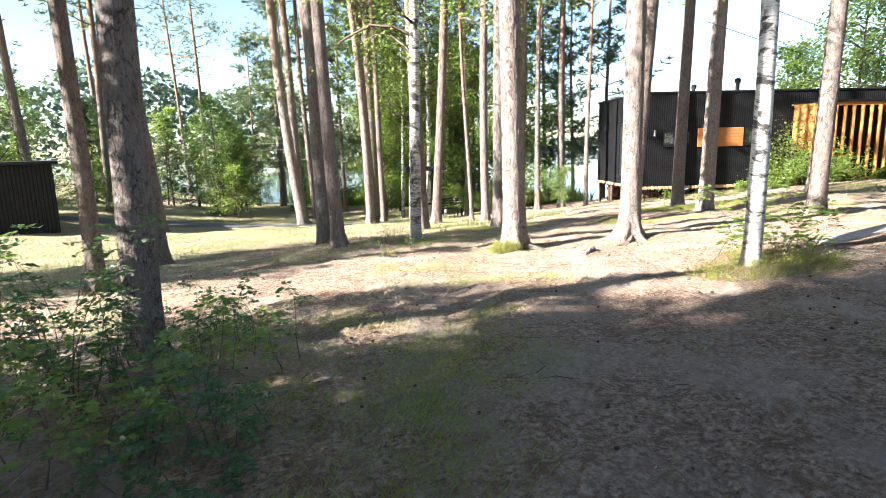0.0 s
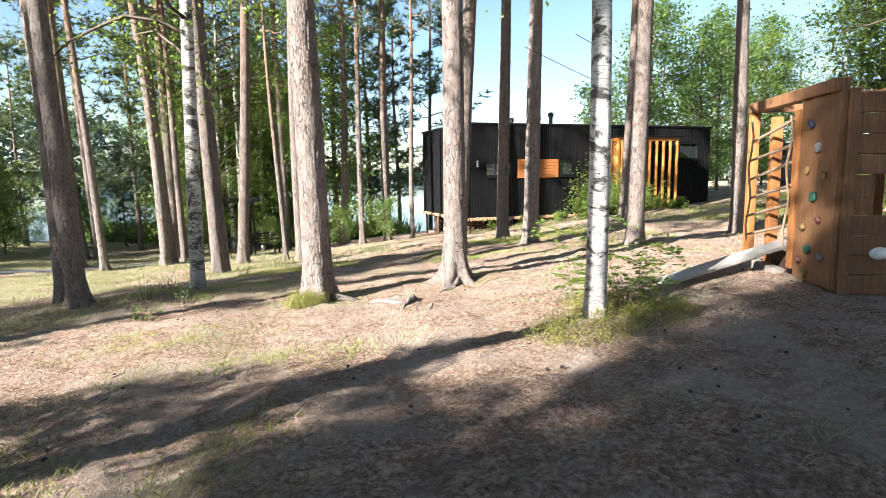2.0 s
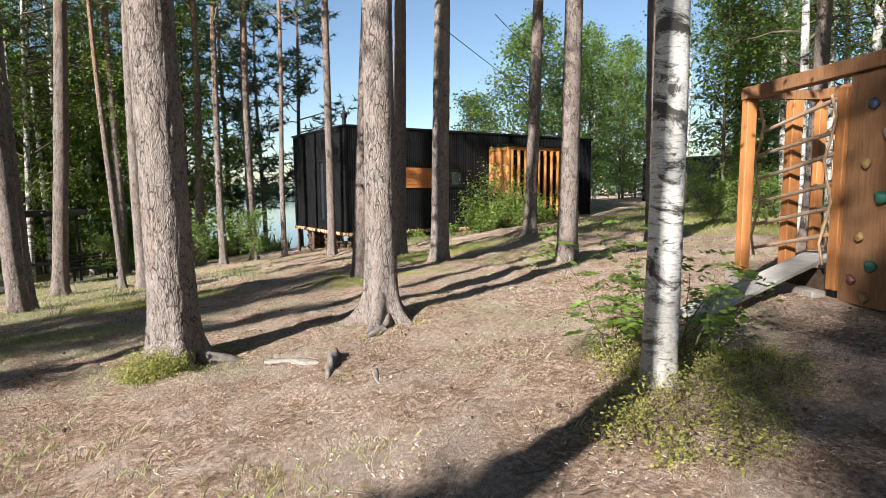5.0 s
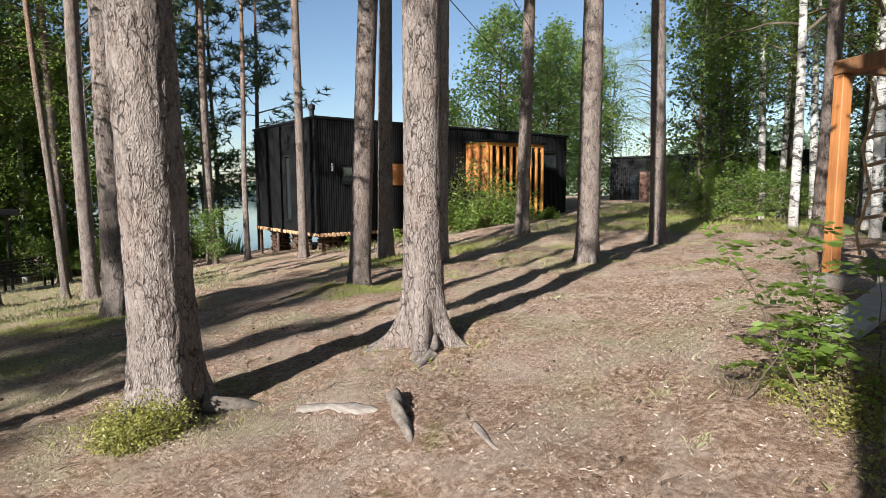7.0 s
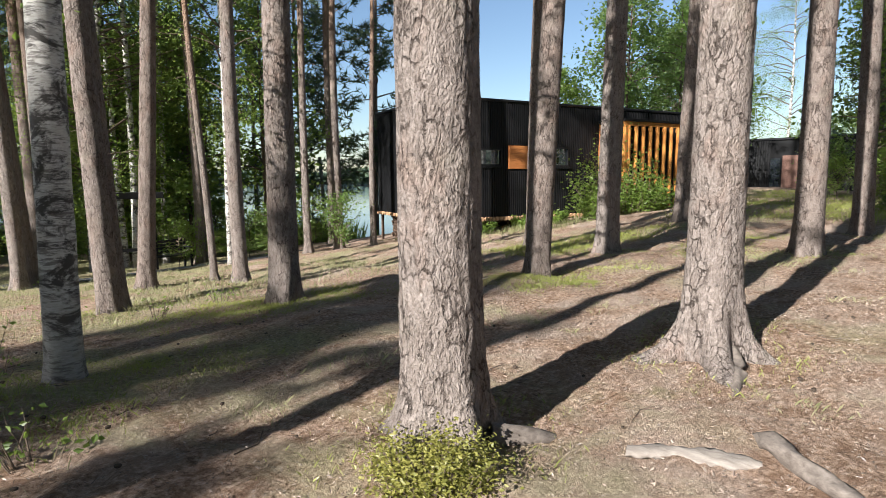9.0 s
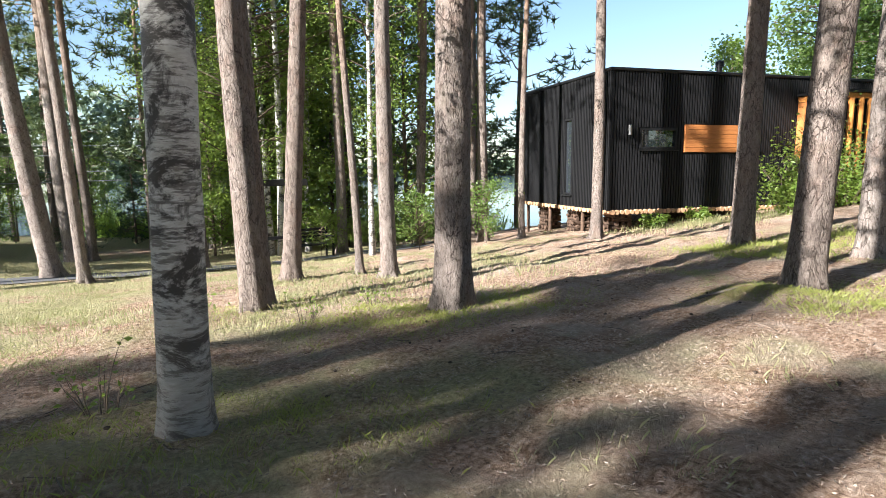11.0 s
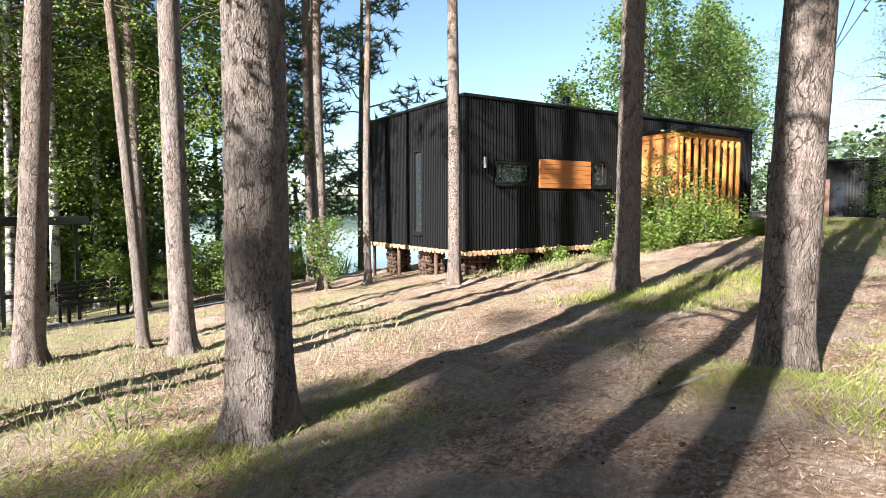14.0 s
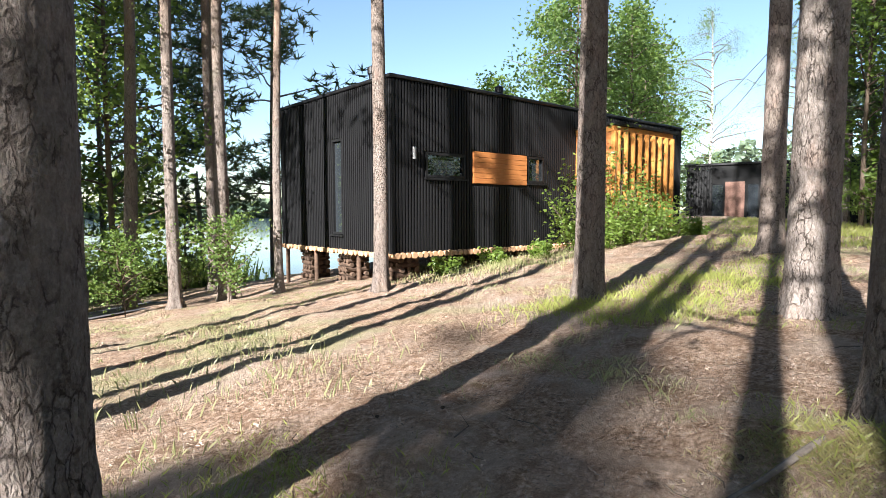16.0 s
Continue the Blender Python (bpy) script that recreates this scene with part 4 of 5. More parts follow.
climb = part("climbing_panel", box(B(), 0.0, 0.865, -0.03, 0.03, tower_ground(0.4) + 0.02, 2.66, 0.005), PLAYWOOD, tower, "orange plywood panel with bolted climbing holds")


def hold(u, z, material, r):
    bm = B()
    bmesh.ops.create_icosphere(bm, subdivisions=2, radius=r)
    rr = random.Random(int(u * 1000 + z * 77))
    for v in bm.verts:
        v.co *= rr.uniform(0.75, 1.15)
        v.co.y *= 0.6
    ob = part("hold", bm, material, climb, smooth=True)
    ob.matrix_local = Matrix.Translation((u, 0.045, z))


for u, z, mt, r in ((0.58, 2.36, BLUEPAINT, 0.055), (0.40, 2.1, GREYHOLD, 0.06), (0.62, 1.85, YELLOWHOLD, 0.05), (0.44, 1.55, GREENHOLD, 0.065), (0.64, 1.2, YELLOWHOLD, 0.05), (0.5, 0.95, GREENHOLD, 0.06), (0.7, 0.8, REDHOLD, 0.05), (0.3, 1.3, REDHOLD, 0.045), (0.25, 1.8, YELLOWHOLD, 0.05), (0.55, 0.66, YELLOWHOLD, 0.05), (0.2, 0.9, GREYHOLD, 0.05)):
    hold(u, z, mt, r)

# the boarded side, with round openings cut through its boards
side_m = Matrix.Rotation(radians(-88), 4, "Z")
side = part("side_panel", box(B(), 0.03, 0.13, -0.05, 0.04, tower_ground(0) - 0.05, 2.68, 0.006), PLAYWOOD, tower)
side.matrix_local = side_m
zb, k = tower_ground(0), 0
while zb < 2.5:
    ob = part("plank", box(B(), 0.131, 1.75, -0.02, 0.02, zb, zb + 0.205, 0.006), PLAYWOOD, side)
    if k in (4, 5):
        hole = B()
        box(hole, 0.131, 0.34, -0.02, 0.02, zb, zb + 0.205, 0.004)
        box(hole, 0.55, 1.75, -0.02, 0.02, zb, zb + 0.205, 0.004)
        hole.to_mesh(ob.data)
        hole.free()
    zb += 0.21
    k += 1
bm = B()
bmesh.ops.create_icosphere(bm, subdivisions=2, radius=0.1)
for v in bm.verts:
    v.co = Vector((v.co.x * 1.1, v.co.y * 0.4, v.co.z * 0.7))
part("hold", bm, WHITEPAINT, side, "large pale climbing hold", True).matrix_local = Matrix.Translation((0.42, -0.05, 0.98))

# stick ladder between two posts and a rope ladder
for k in range(6):
    z = 0.98 + k * 0.25
    part("rung", rod(B(), (0.96, 0.02, z + 0.22 + 0.05 * math.sin(k * 3)), (1.85 + 0.05 * math.sin(k * 2), 0.22, z), 0.024, 0.017, 9), STICK, tower)
for x, y, b in ((1.85, 0.22, 0.9), (1.0, 0.09, 0.9)):
    pts = [(x + 0.06 * math.sin(i * 1.6), y, b + 0.2 * i) for i in range(9)]
    v, f = tube_arrays(pts, [0.014] * len(pts), 7)
    ob = new("rope", array_mesh("rope", v, f, ROPE, True))
    ob.parent = tower
ladder = empty("rope_ladder", TW @ Matrix.Translation((1.75, -0.9, 0)), "rope ladder with wooden rungs hanging from the tower", "ladder")
for x in (0.0, 0.42):
    pts = [(x + 0.02 * math.sin(i), 0, 0.75 + i * 0.25) for i in range(9)]
    v, f = tube_arrays(pts, [0.013] * len(pts), 7)
    ob = new("rope", array_mesh("rope", v, f, ROPE, True))
    ob.parent = ladder
for k in range(6):
    part("rung", rod(B(), (-0.06, 0, 0.8 + k * 0.3), (0.48, 0, 0.8 + k * 0.3), 0.02, 0.02, 9), STICK, ladder)
part("beam", box(B(), 0.9, 2.5, -0.97, -0.85, 2.66, 2.78, 0.006), PLAYWOOD, tower)
for u in (1.0, 2.4):
    part("post", box(B(), u - 0.05, u + 0.05, -0.96, -0.86, tower_ground(u, -0.9) - 0.05, 2.659, 0.006), TOWERPOST, tower)
    part("beam", box(B(), u - 0.05, u + 0.05, -0.849, -0.071, 2.67, 2.77), PLAYWOOD, tower)
# added sills that stand in for the pale sunlit edge of the ground
for u0, u1, v, z in ((0.95, 2.4, 0.07, 0.1), (1.0, 2.2, -0.5, 0.06)):
    p = part("ground_beam", box(B(), u0, u1, v, v + 0.14, tower_ground(1.6, v) - 0.03, tower_ground(1.6, v) + z, 0.01), DEADWOOD, tower, "low grey sill standing in for a pale edge of lit ground")

# the leaning plank
a, b = Vector((7.66, 4.44, gz(7.66, 4.44) - 0.01)), Vector((9.42, 3.52, 0.94))
d = (b - a).normalized()
across = d.cross(Vector((0, 0, 1))).normalized()
up = across.cross(d)
m = Matrix((d.to_4d(), across.to_4d(), up.to_4d(), (0, 0, 0, 1))).transposed()
m.translation = a
for k in range(3):
    m[3][k] = 0.0
m[3][3] = 1.0
ramp = mesh_object("ramp_plank", box(B(), 0, (b - a).length, -0.14, 0.14, 0.0, 0.05, 0.008), GREYPLANK)
ramp.matrix_world = m
tagged(ramp, "worn grey plank leaning as a ramp against the tower", "plank")
rest = mesh_object("plank_support", box(B(), -0.05, 0.05, -0.16, 0.16, 0.0, 0.82 - gz(9.25, 3.61) + 0.06, 0.01), STACK)
rest.matrix_world = Matrix.Translation((9.25, 3.61, gz(9.25, 3.61) - 0.06)) @ Matrix.Rotation(-0.48, 4, "Z")
tagged(rest, "short dark timber trestle under the ramp plank", "trestle")

# ---- path, bench and canopy by the lake ----
bm = B()
for k in range(30):
    t = k / 29
    x = -24 + 40 * t
    y = 28.1 - 0.35 * x + (0.04 * (x - 9) ** 2 if x > 9 else 0.0)
    vs = [bm.verts.new((x, y + o, gz(x, y + o) + 0.025)) for o in (-0.9, 0, 0.9)]
    if k:
        for q in (0, 1):
            bm.faces.new((last[q], vs[q], vs[q + 1], last[q + 1]))
    last = vs
path = mesh_object("path", bm, ROADM, smooth=True)
tagged(path, "narrow grey asphalt footpath along the shore", "path", kind="structure")


def bench(x, y, turn):
    ob = empty("bench", Matrix.Translation((x, y, gz(x, y) + 0.02)) @ Matrix.Rotation(turn, 4, "Z"), "dark slatted park bench on the lake path", "bench")
    for k in range(4):
        part("seat_slat", box(B(), -0.75, 0.75, -0.22 + k * 0.11, -0.13 + k * 0.11, 0.42, 0.455, 0.004), METAL, ob)
    for k in range(4):
        part("back_slat", box(B(), -0.75, 0.75, 0.24 + k * 0.015, 0.27 + k * 0.015, 0.5 + k * 0.11, 0.59 + k * 0.11, 0.004), METAL, ob)
    for s in (-0.68, 0.68):
        part("leg", box(B(), s - 0.03, s + 0.03, -0.22, -0.16, -0.06, 0.42), METAL, ob)
        part("leg", box(B(), s - 0.03, s + 0.03, 0.2, 0.24, -0.06, 0.95), METAL, ob)
        part("armrest", box(B(), s - 0.03, s + 0.03, -0.24, 0.2, 0.64, 0.68), METAL, ob)


bench(11.3, 25.0, 0.1)
shelter = empty("shelter", Matrix.Translation((9.75, 26.0, gz(9.75, 26.0))) @ Matrix.Rotation(-0.2, 4, "Z"), "small dark notice shelter with flat roof by the path", "shelter")
for x in (0, 1.5):
    part("post", box(B(), x - 0.04, x + 0.04, -0.04, 0.04, -0.1, 2.4), METAL, shelter)
part("roof", box(B(), -0.25, 1.75, -0.4, 0.4, 2.401, 2.6, 0.02), METAL, shelter)
part("rail", box(B(), 0.041, 1.459, -0.02, 0.02, 0.7, 0.8), METAL, shelter)

# overhead wires across the meadow
for n, (z, sag) in enumerate(((3.2, 0.2), (2.8, 0.25), (2.1, 0.2), (1.7, 0.3))):
    pts = [(-45 + 5 * i, 47 - 0.9 * i, z - 1.0 + 0.02 * i - sag * math.sin(math.pi * i / 11)) for i in range(12)]
    v, f = tube_arrays(pts, [0.018] * 12, 6)
    tagged(new("power_line", array_mesh("power_line", v, f, WIRE, True)), "thin overhead power line across the meadow", "wire", "overhead power lines")
for n, (a, b) in enumerate((((12.0, 9.0, 4.9), (36, 14, 5.0)), ((11, 9.6, 4.6), (30, 12.5, 4.1)))):
    pts = [tuple(a[i] + (b[i] - a[i]) * s / 10 - (0.5 * math.sin(math.pi * s / 10) if i == 2 else 0) for i in range(3)) for s in range(11)]
    v, f = tube_arrays(pts, [0.008] * 11, 5)
    tagged(new("cable", array_mesh("cable", v, f, METAL, True)), "thin cable strung between trees towards the house", "wire")

# ---- undergrowth ----
def shrub(x, y, rx, ry, h, n, seed, label, material=SHRUB, leaf=0.021, name="bilberry_shrub"):
    """A low shrub: many thin stems with small leaves, uneven in outline."""
    r = np.random.default_rng(seed)
    root = empty(name, Matrix.Translation((x, y, gz(x, y))), label, "shrub")
    stems, cs = [], []
    for _ in range(max(12, n // 40)):
        a, d = r.uniform(0, 6.28), math.sqrt(r.uniform(0, 1))
        px, py = rx * d * math.cos(a), ry * d * math.sin(a)
        zz = gz(x + px, y + py) - gz(x, y) - 0.03
        hh = h * (1.1 - 0.6 * d) * r.uniform(0.6, 1.2)
        pts, rad = limb(r, (px, py, zz), (0.5 * math.cos(a) * d, 0.5 * math.sin(a) * d, 1.0), hh, 0.004 + 0.003 * h, 4)
        stems.append(tube_arrays(pts, rad, 4))
        cs += [p[:] for p in pts[1:]]
    cs = np.array(cs)
    c = cs[r.integers(0, len(cs), n)] + r.normal(0, 0.03 + 0.055 * h, (n, 3))
    v, f = join_arrays(stems)
    for nm, me in (("stemwork", array_mesh("stems", v, f, TWIG)), ("foliage", array_mesh("foliage", *leaf_arrays(r, c, leaf, 0.6), material))):
        o = tagged(new(nm, me), kind="stuff")
        o.parent = root
    return root


shrub(4.69, 7.98, 0.20, 0.27, 0.24, 6800, 1, "yellow-green bilberry shrub at the foot of a pine")
shrub(5.55, 3.95, 0.7, 0.5, 0.2, 5200, 2, "sunlit yellow bilberry patch beside the birch")
shrub(6.45, 4.35, 0.5, 0.5, 0.2, 3800, 3, "sunlit yellow bilberry patch beside the birch")
shrub(6.4, 3.75, 0.45, 0.35, 0.2, 2600, 33, "sunlit yellow bilberry patch beside the birch")
for n, (u, v, h, w, c) in enumerate(((5.2, -1.2, 2.1, 0.8, 1700), (5.9, -1.5, 2.6, 0.9, 2200), (6.4, -2.1, 1.6, 1.0, 1900), (4.7, -1.9, 1.1, 0.8, 1400), (7.3, -2.2, 1.2, 0.8, 1300), (3.9, -0.9, 0.5, 0.5, 600), (2.6, -0.5, 0.5, 0.4, 500), (8.6, -2.3, 0.6, 0.7, 900), (1.2, -0.4, 0.5, 0.4, 500))):
    p = HOUSE @ Vector((u, v, 0))
    shrub(p.x, p.y, w * 0.6, w * 0.5, h, c, 40 + n, "bright green broadleaf bush in front of the cabin", LEAVES, 0.11, "bush")
for n, (x, y, h, c) in enumerate(((6.1, 13.9, 0.5, 120), (4.0, 11.9, 0.45, 140), (3.2, 10.2, 0.5, 220), (7.1, 14.1, 0.5, 160), (2.9, 8.9, 0.35, 160), (5.3, 15.2, 0.6, 260), (3.7, 9.7, 0.4, 130))):
    shrub(x, y, 0.10, 0.10, h, c // 2, 60 + n, "small green rowan seedling in the grass", LEAVES, 0.045, "seedling")


def rowan(x, y, h, stems, seed, label, spread=0.4, leaf=1.0):
    """Rowan saplings: thin upright stems with feathered leaves of paired leaflets."""
    r = np.random.default_rng(seed)
    root = empty("sapling", Matrix.Translation((x, y, gz(x, y))), label, "sapling")
    tubes, leaves = [], []
    for _ in range(stems):
        px, py = r.normal(0, spread, 2)
        zz = gz(x + px, y + py) - gz(x, y) - 0.03
        pts, rad = limb(r, (px, py, zz), (r.normal(0, 0.25), r.normal(0, 0.25), 1.0), h * r.uniform(0.6, 1.15), 0.006, 6)
        tubes.append(tube_arrays(pts, rad, 4))
        for j in range(2, 7):
            for _ in range(2 if j < 6 else 3):
                az, L = r.uniform(0, 6.283), r.uniform(0.11, 0.19) * leaf
                d = Vector((math.cos(az), math.sin(az), r.uniform(-0.3, 0.7))).normalized()
                side = d.cross(Vector((0, 0, 1))).normalized()
                p = pts[j]
                for q in range(6):
                    c = p + d * (L * (0.25 + 0.15 * q)) + Vector((0, 0, -0.02 * q * q * 0.12))
                    for sg in ((-1, 1) if q < 5 else (0,)):
                        along = (side * sg + d * 0.35) if sg else d
                        tip = c + along * (0.30 * L) + Vector((0, 0, r.normal(-0.008, 0.008)))
                        w = (along.cross(Vector((0, 0, 1))).normalized() + Vector((0, 0, r.normal(0, 0.8)))).normalized() * (0.055 * L + 0.004)
                        mid = c + (tip - c) * 0.5
                        leaves += [c[:], (mid + w)[:], tip[:], (mid - w)[:]]
    v, f = join_arrays(tubes)
    lv = np.array(leaves)
    for nm, me in (("stemwork", array_mesh("stems", v, f, TWIG)), ("foliage", array_mesh("foliage", lv, np.arange(len(lv)).reshape(-1, 4), ROWAN if seed % 3 else LEAVES))):
        o = tagged(new(nm, me), kind="stuff")
        o.parent = root


for n, (x, y, h, c) in enumerate(((-0.75, 3.5, 0.75, 9), (-1.05, 2.7, 0.75, 10), (-0.5, 2.6, 0.5, 8), (-1.3, 3.8, 1.3, 8), (-0.25, 3.5, 0.55, 7), (-0.35, 2.2, 0.35, 7), (0.15, 3.9, 0.6, 7), (-1.5, 2.2, 0.9, 9), (-1.0, 4.3, 1.3, 7), (-0.1, 4.4, 0.65, 6), (-1.6, 3.2, 1.1, 8))):
    rowan(x, y, h, c, 20 + n, "green rowan saplings in the shade under a pine")
for n, (x, y, h, c) in enumerate(((6.55, 4.55, 1.05, 5), (6.7, 4.38, 0.8, 4), (6.42, 4.72, 0.6, 3))):
    rowan(x, y, h, c, 90 + n * 3, "leafy rowan sapling beside the birch", 0.15, 1.45)


def grass_tufts(name, tufts, blades, seed, label, material=GRASS, h=(0.08, 0.22), lean=0.5, wide=0.005):
    r = np.random.default_rng(seed)
    base = np.repeat(np.array(tufts), blades, 0)
    n = len(base)
    spread = base[:, 2:3]
    xy = base[:, :2] + r.normal(0, 1, (n, 2)) * spread
    z = ground_z(xy[:, 0], xy[:, 1]) - 0.01
    a = r.uniform(0, 6.283, n)
    hh = r.uniform(*h, n) * np.minimum(1, 0.45 + base[:, 2] * 4)
    d = np.stack([np.cos(a), np.sin(a)], 1) * (lean * hh * r.uniform(0.2, 1.2, n))[:, None]
    s = np.stack([-np.sin(a), np.cos(a)], 1) * wide
    p0 = np.concatenate([xy - s, z[:, None]], 1)
    p1 = np.concatenate([xy + s, z[:, None]], 1)
    p2 = np.concatenate([xy + d * 0.4 + s * 0.7, (z + hh * 0.6)[:, None]], 1)
    p3 = np.concatenate([xy + d, (z + hh)[:, None]], 1)
    v = np.stack([p0, p1, p2, p3], 1).reshape(-1, 3)
    ob = new(name, array_mesh(name, v, np.arange(n * 4).reshape(-1, 4), material))
    tagged(ob, label, "grass", kind="stuff")


r = np.random.default_rng(5)
tufts = []
for _ in range(6000):
    if len(tufts) >= 900:
        break
    x, y = r.uniform(-3, 19), r.uniform(-1.5, 22)
    w = noise.noise(Vector((x * 0.45, y * 0.45, 3.0))) + (0.28 if y - 1.05 * x > 6 else 0.0) - 0.2
    if w > r.uniform(-0.15, 0.5):
        tufts.append((x, y, r.uniform(0.05, 0.2)))
grass_tufts("grass", tufts, 40, 8, "dry yellow-green grass tufts on the forest floor", GRASS, (0.03, 0.085), 0.9, 0.002)
feet = []
for x, y, *_ in NEAR_PINES + [(4.4, 11.2), (2.5, 10.7)]:
    feet += [(x + 0.5 * math.cos(a), y + 0.5 * math.sin(a), 0.13) for a in np.linspace(0, 6.0, 6)]
feet += [(7.0 + 0.25 * k, 12.6 + 0.12 * (k % 3), 0.2) for k in range(5)] + [(12.5 + 0.5 * k, 9.4 - 0.1 * k, 0.25) for k in range(8)] + [(13.0 + 0.6 * k, 11.6 - 0.1 * k, 0.3) for k in range(8)]
grass_tufts("grass", feet, 90, 9, "soft green grass at the feet of the trees", GREENGRASS, (0.02, 0.06), 0.9, 0.002)
patches = []
for x, y in ((0.7, 2.2), (1.3, 2.9), (0.3, 3.0), (2.0, 3.8), (3.4, 5.4), (3.9, 10.5), (3.5, 11.6), (4.8, 10.9), (13.2, 9.2), (6.9, 12.6), (10.6, 9.8), (9.2, 9.8), (2.6, 7.2), (14.5, 11.6), (15.5, 9.2), (6.6, 13.3), (6.8, 13.0), (7.0, 13.7), (6.3, 13.6), (8.1, 12.7), (8.2, 13.1), (0.6, 1.6), (1.0, 2.4), (0.1, 1.5), (0.4, 2.6), (1.6, 3.3), (-0.3, 5.2), (0.9, 5.0), (9.2, 10.3), (9.5, 10.0), (13.0, 13.0), (14.0, 12.2)):
    patches += [(x + r.normal(0, 0.35), y + r.normal(0, 0.35), 0.14) for _ in range(15)]
grass_tufts("grass", patches, 50, 19, "patches of soft green grass on the forest floor", GREENGRASS, (0.025, 0.065), 0.9, 0.0022)
meadow = [(r.uniform(-14, 12), r.uniform(14, 32), 0.4) for _ in range(420)]
grass_tufts("grass", meadow, 60, 10, "pale dry meadow grass beyond the trees", GRASS, (0.05, 0.13), 0.6, 0.005)
lush = [(x + r.normal(0, 0.4), y + r.normal(0, 0.35), 0.2) for x, y in ((12.6, 12.3), (13.3, 11.9), (14.3, 12.6), (15.0, 12.0), (14.6, 11.2), (15.8, 11.4), (12.9, 13.2)) for _ in range(12)]
grass_tufts("grass", lush, 50, 46, "lush green grass on the slope below the cabin", GREENGRASS, (0.04, 0.12), 0.7, 0.003)
verge = [(r.uniform(19, 34), r.uniform(3, 12), 0.4) for _ in range(260)]
grass_tufts("grass", verge, 60, 12, "lush green grass between the buildings", GREENGRASS, (0.05, 0.16), 0.7, 0.006)
reeds = []
for _ in range(2000):
    x, y = r.uniform(2, 24), r.uniform(24, 42)
    if 32.5 < 0.766 * x + 0.643 * y < 36.5 and y - 0.45 * x > 18:
        reeds.append((x, y, 0.5))
grass_tufts("reeds", reeds, 70, 13, "bright green reeds at the lake's edge", REED, (0.7, 1.5), 0.25, 0.015)
shore_grass = [(r.uniform(16, 22), r.uniform(14.5, 18.5), 0.3) for _ in range(60)]
grass_tufts("grass", shore_grass, 40, 14, "sparse tall grass below the cabin", GRASS, (0.08, 0.22), 0.35, 0.004)


def litter():
    """Fallen needles, twigs, leaves and cones strewn on the floor."""
    r = np.random.default_rng(21)
    n = 85000
    x, y = r.uniform(-1, 11, n), r.uniform(0, 16, n)
    c = np.stack([x, y, ground_z(x, y) + 0.008], 1)
    v, f = leaf_arrays(r, c, 0.024, 0.3, 0, 0.5)
    tagged(new("leaf_litter", array_mesh("leaf_litter", v, f, LITTER)), "fallen leaves and pine needles on the ground", "litter", kind="stuff")
    chunks = []
    for k in range(420):
        x, y = r.uniform(-1, 12), r.uniform(0, 16)
        a, L = r.uniform(0, 6.28), r.uniform(0.06, 0.4) * r.uniform(0.4, 1)
        p = [(x + L * t * math.cos(a + 0.5 * t * t), y + L * t * math.sin(a + 0.5 * t * t), gz(x + L * t * math.cos(a), y + L * t * math.sin(a)) + 0.008) for t in (0, 0.5, 1)]
        chunks.append(tube_arrays(p, [0.004, 0.0035, 0.002], 5))
    tagged(new("twigs", array_mesh("twigs", *join_arrays(chunks), TWIG)), "small dry twigs strewn on the ground", "twigs", kind="stuff")
    bm = B()
    bmesh.ops.create_icosphere(bm, subdivisions=1, radius=0.015)
    me = bpy.data.meshes.new("pine_cone")
    for v in bm.verts:
        v.co.x *= 1.5
        v.co *= 1 + 0.12 * math.sin(v.co.x * 300)
    bm.to_mesh(me)
    bm.free()
    me.materials.append(CONE)
    for k in range(170):
        x, y = r.uniform(-0.5, 9.5), r.uniform(0.5, 13)
        ob = new("pine_cone", me)
        ob.matrix_world = Matrix.Translation((x, y, gz(x, y) + 0.014)) @ Matrix.Rotation(r.uniform(0, 6.28), 4, "Z") @ Matrix.Scale(r.uniform(0.5, 0.95), 4)
        tagged(ob, "dark fallen pine cone on the needles", "pine cone", "fallen pine cones")


LITTER = leaf_material("litter", (0.06, 0.04, 0.03), (0.62, 0.50, 0.41), (0.3, 0.2, 0.1), 0.1)
litter()


def root_thing(name, pts, rad, label, material=DEADWOOD, category="root"):
    r = random.Random(len(pts) * 7)
    fine_pts, fine_rad = [], []
    for k in range(len(pts) - 1):
        for s in range(5):
            t = s / 5
            x = pts[k][0] + (pts[k + 1][0] - pts[k][0]) * t
            y = pts[k][1] + (pts[k + 1][1] - pts[k][1]) * t
            h = pts[k][2] + (pts[k + 1][2] - pts[k][2]) * t
            fine_pts.append((x, y, gz(x, y) + h))
            fine_rad.append(rad[k] + (rad[k + 1] - rad[k]) * t)
    v, f = tube_arrays(fine_pts, fine_rad, 14, lambda i, a, p: 1 + 0.18 * math.sin(3 * a + i * 0.7) + r.uniform(-0.07, 0.07))
    tagged(new(name, array_mesh(name, v, f, material, True)), label, category)


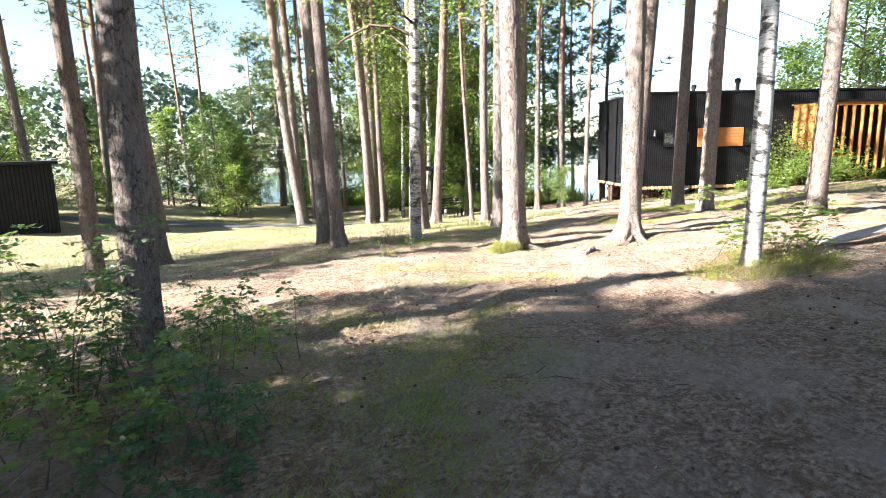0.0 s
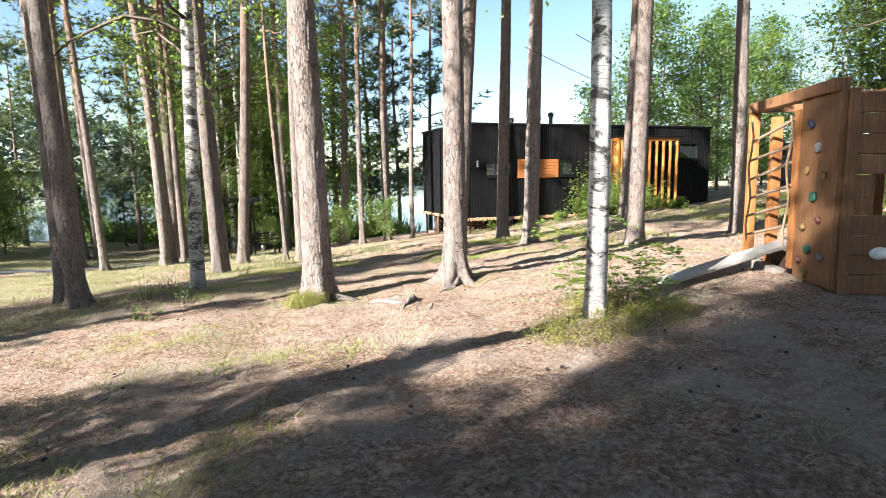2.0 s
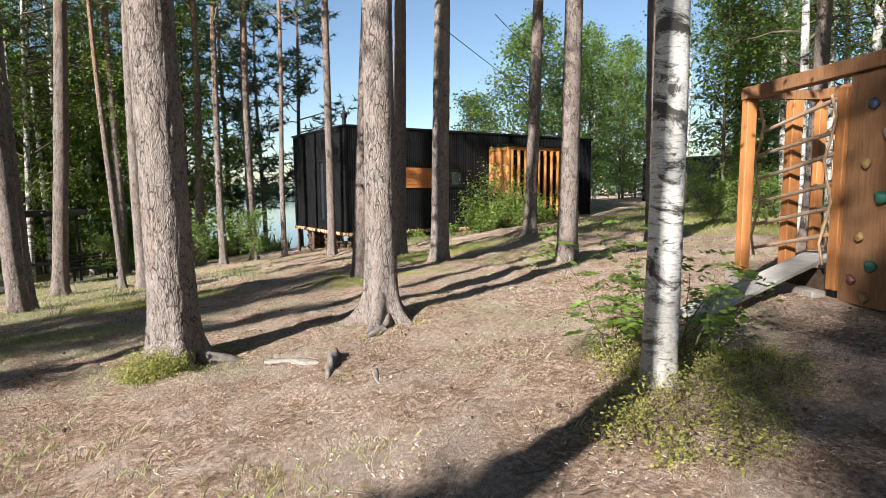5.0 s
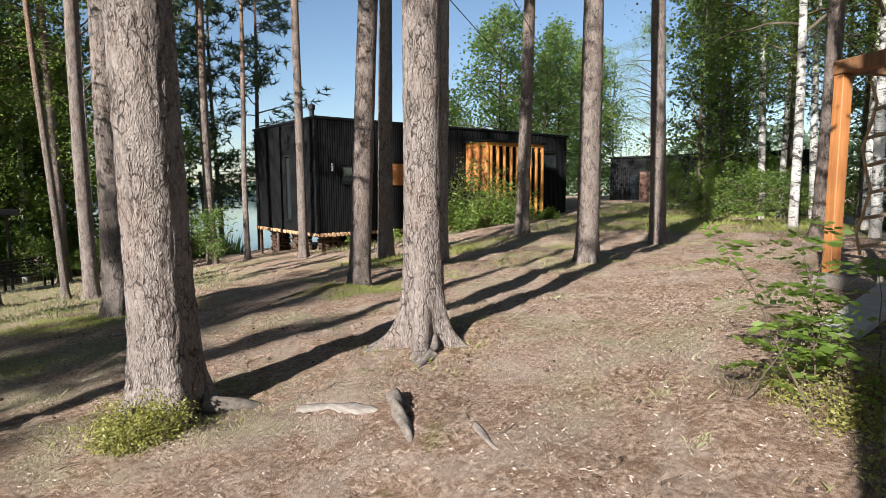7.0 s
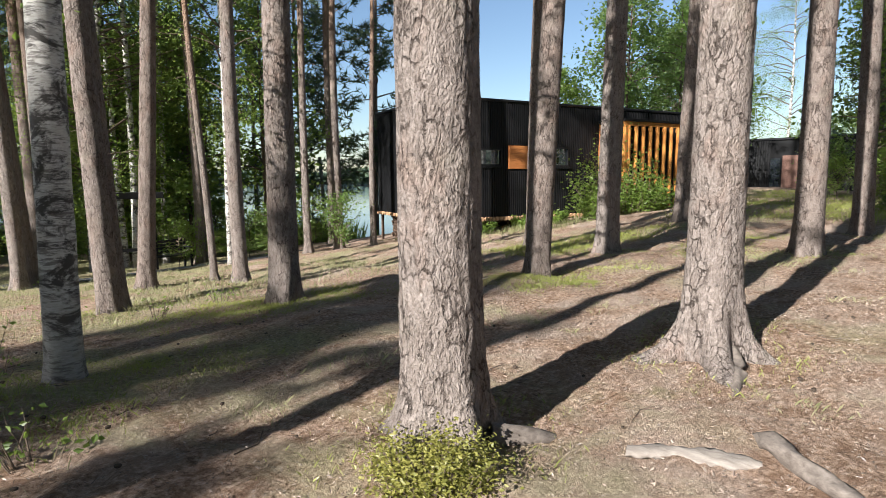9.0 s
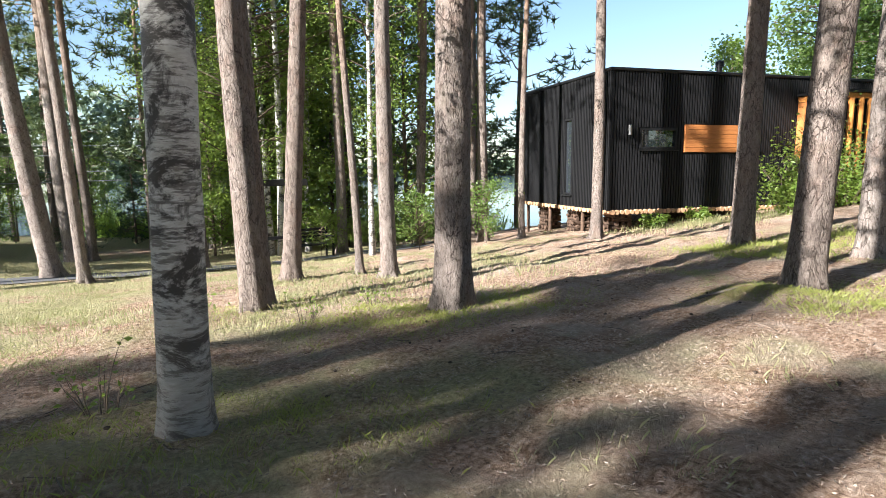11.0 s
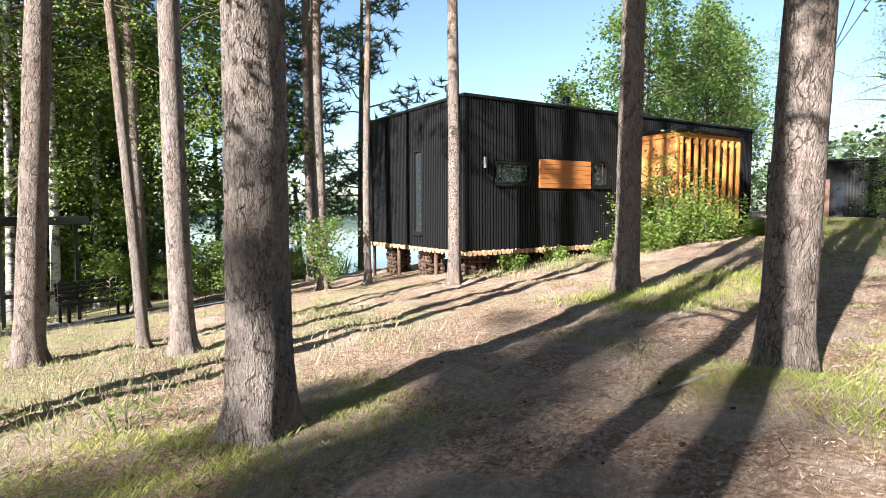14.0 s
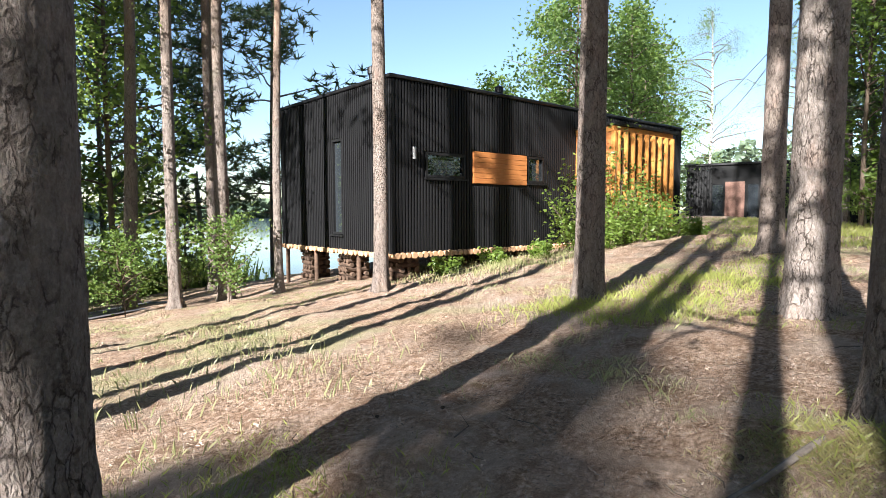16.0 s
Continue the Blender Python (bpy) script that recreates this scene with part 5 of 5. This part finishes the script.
def dead_wood():
    """A flat bleached slab of a fallen stem, half sunk, split at both ends."""
    r = np.random.default_rng(17)
    a, b = Vector((5.40, 7.40, 0)), Vector((5.56, 6.88, 0))
    d = (b - a).normalized()
    e = Vector((-d.y, d.x, 0))
    n, m = 26, 14
    V = []
    for i in range(n):
        t = i / (n - 1)
        w = 0.062 * (math.sin(math.pi * min(1, 0.10 + 0.86 * t)) ** 0.5) * (1 + 0.25 * math.sin(9 * t + 1))
        p = a + (b - a) * t + e * 0.02 * math.sin(5 * t)
        for s in range(m):
            an = 2 * math.pi * s / m
            q = p + e * (w * math.cos(an) * r.uniform(0.75, 1.25))
            V.append((q.x, q.y, gz(q.x, q.y) + 0.004 + 0.024 * math.sin(an) * r.uniform(0.7, 1.2) * min(1, w / 0.04)))
    i, k = np.meshgrid(np.arange(n - 1), np.arange(m), indexing="ij")
    k2 = (k + 1) % m
    F = np.stack([i * m + k, i * m + k2, (i + 1) * m + k2, (i + 1) * m + k], -1).reshape(-1, 4)
    tagged(new("dead_log", array_mesh("dead_log", np.array(V), F, DEADWOOD, True)), "bleached flat piece of dead wood on the ground", "log")


dead_wood()
root_thing("pine_root", [(5.84, 6.96, -0.02), (5.70, 6.87, 0.035), (5.55, 6.74, 0.03), (5.40, 6.60, 0.015), (5.24, 6.44, 0.0), (5.10, 6.33, -0.03)], [0.02, 0.045, 0.04, 0.036, 0.028, 0.006], "bare pine root rising out of the path", ROOTM)
root_thing("pine_root", [(5.62, 6.28, -0.03), (5.42, 6.13, 0.0), (5.24, 5.94, 0.0), (5.14, 5.72, -0.03)], [0.006, 0.022, 0.02, 0.004], "thin bare pine root crossing the path", ROOTM)
root_thing("pine_root", [(5.12, 7.98, 0.06), (5.32, 7.82, 0.01), (5.5, 7.72, -0.04)], [0.06, 0.04, 0.008], "flaring pine root at the trunk's foot", ROOTM)
root_thing("pine_root", [(6.93, 7.33, 0.05), (6.75, 7.24, 0.01), (6.42, 7.18, -0.02), (6.25, 7.14, -0.05)], [0.07, 0.05, 0.03, 0.006], "flaring pine root at the trunk's foot", ROOTM)

# mossy heap of dry grass and a bare root by a pine's foot
root_thing("pine_root", [(8.62, 11.27, -0.02), (8.82, 11.14, 0.015), (9.0, 11.0, 0.03), (9.3, 10.8, 0.0), (9.6, 10.6, 0.0)], [0.005, 0.010, 0.012, 0.016, 0.02], "bare root running from a pine's foot", ROOTM)
heap = [(9.25 + r.normal(0, 0.2), 10.72 + r.normal(0, 0.2), 0.13) for _ in range(26)]
grass_tufts("grass", heap, 260, 44, "brownish dry grass and moss heaped at a pine's foot", DRYGRASS, (0.015, 0.04), 1.2, 0.0016)

# ---- pieces of the house front, last ----
boards()
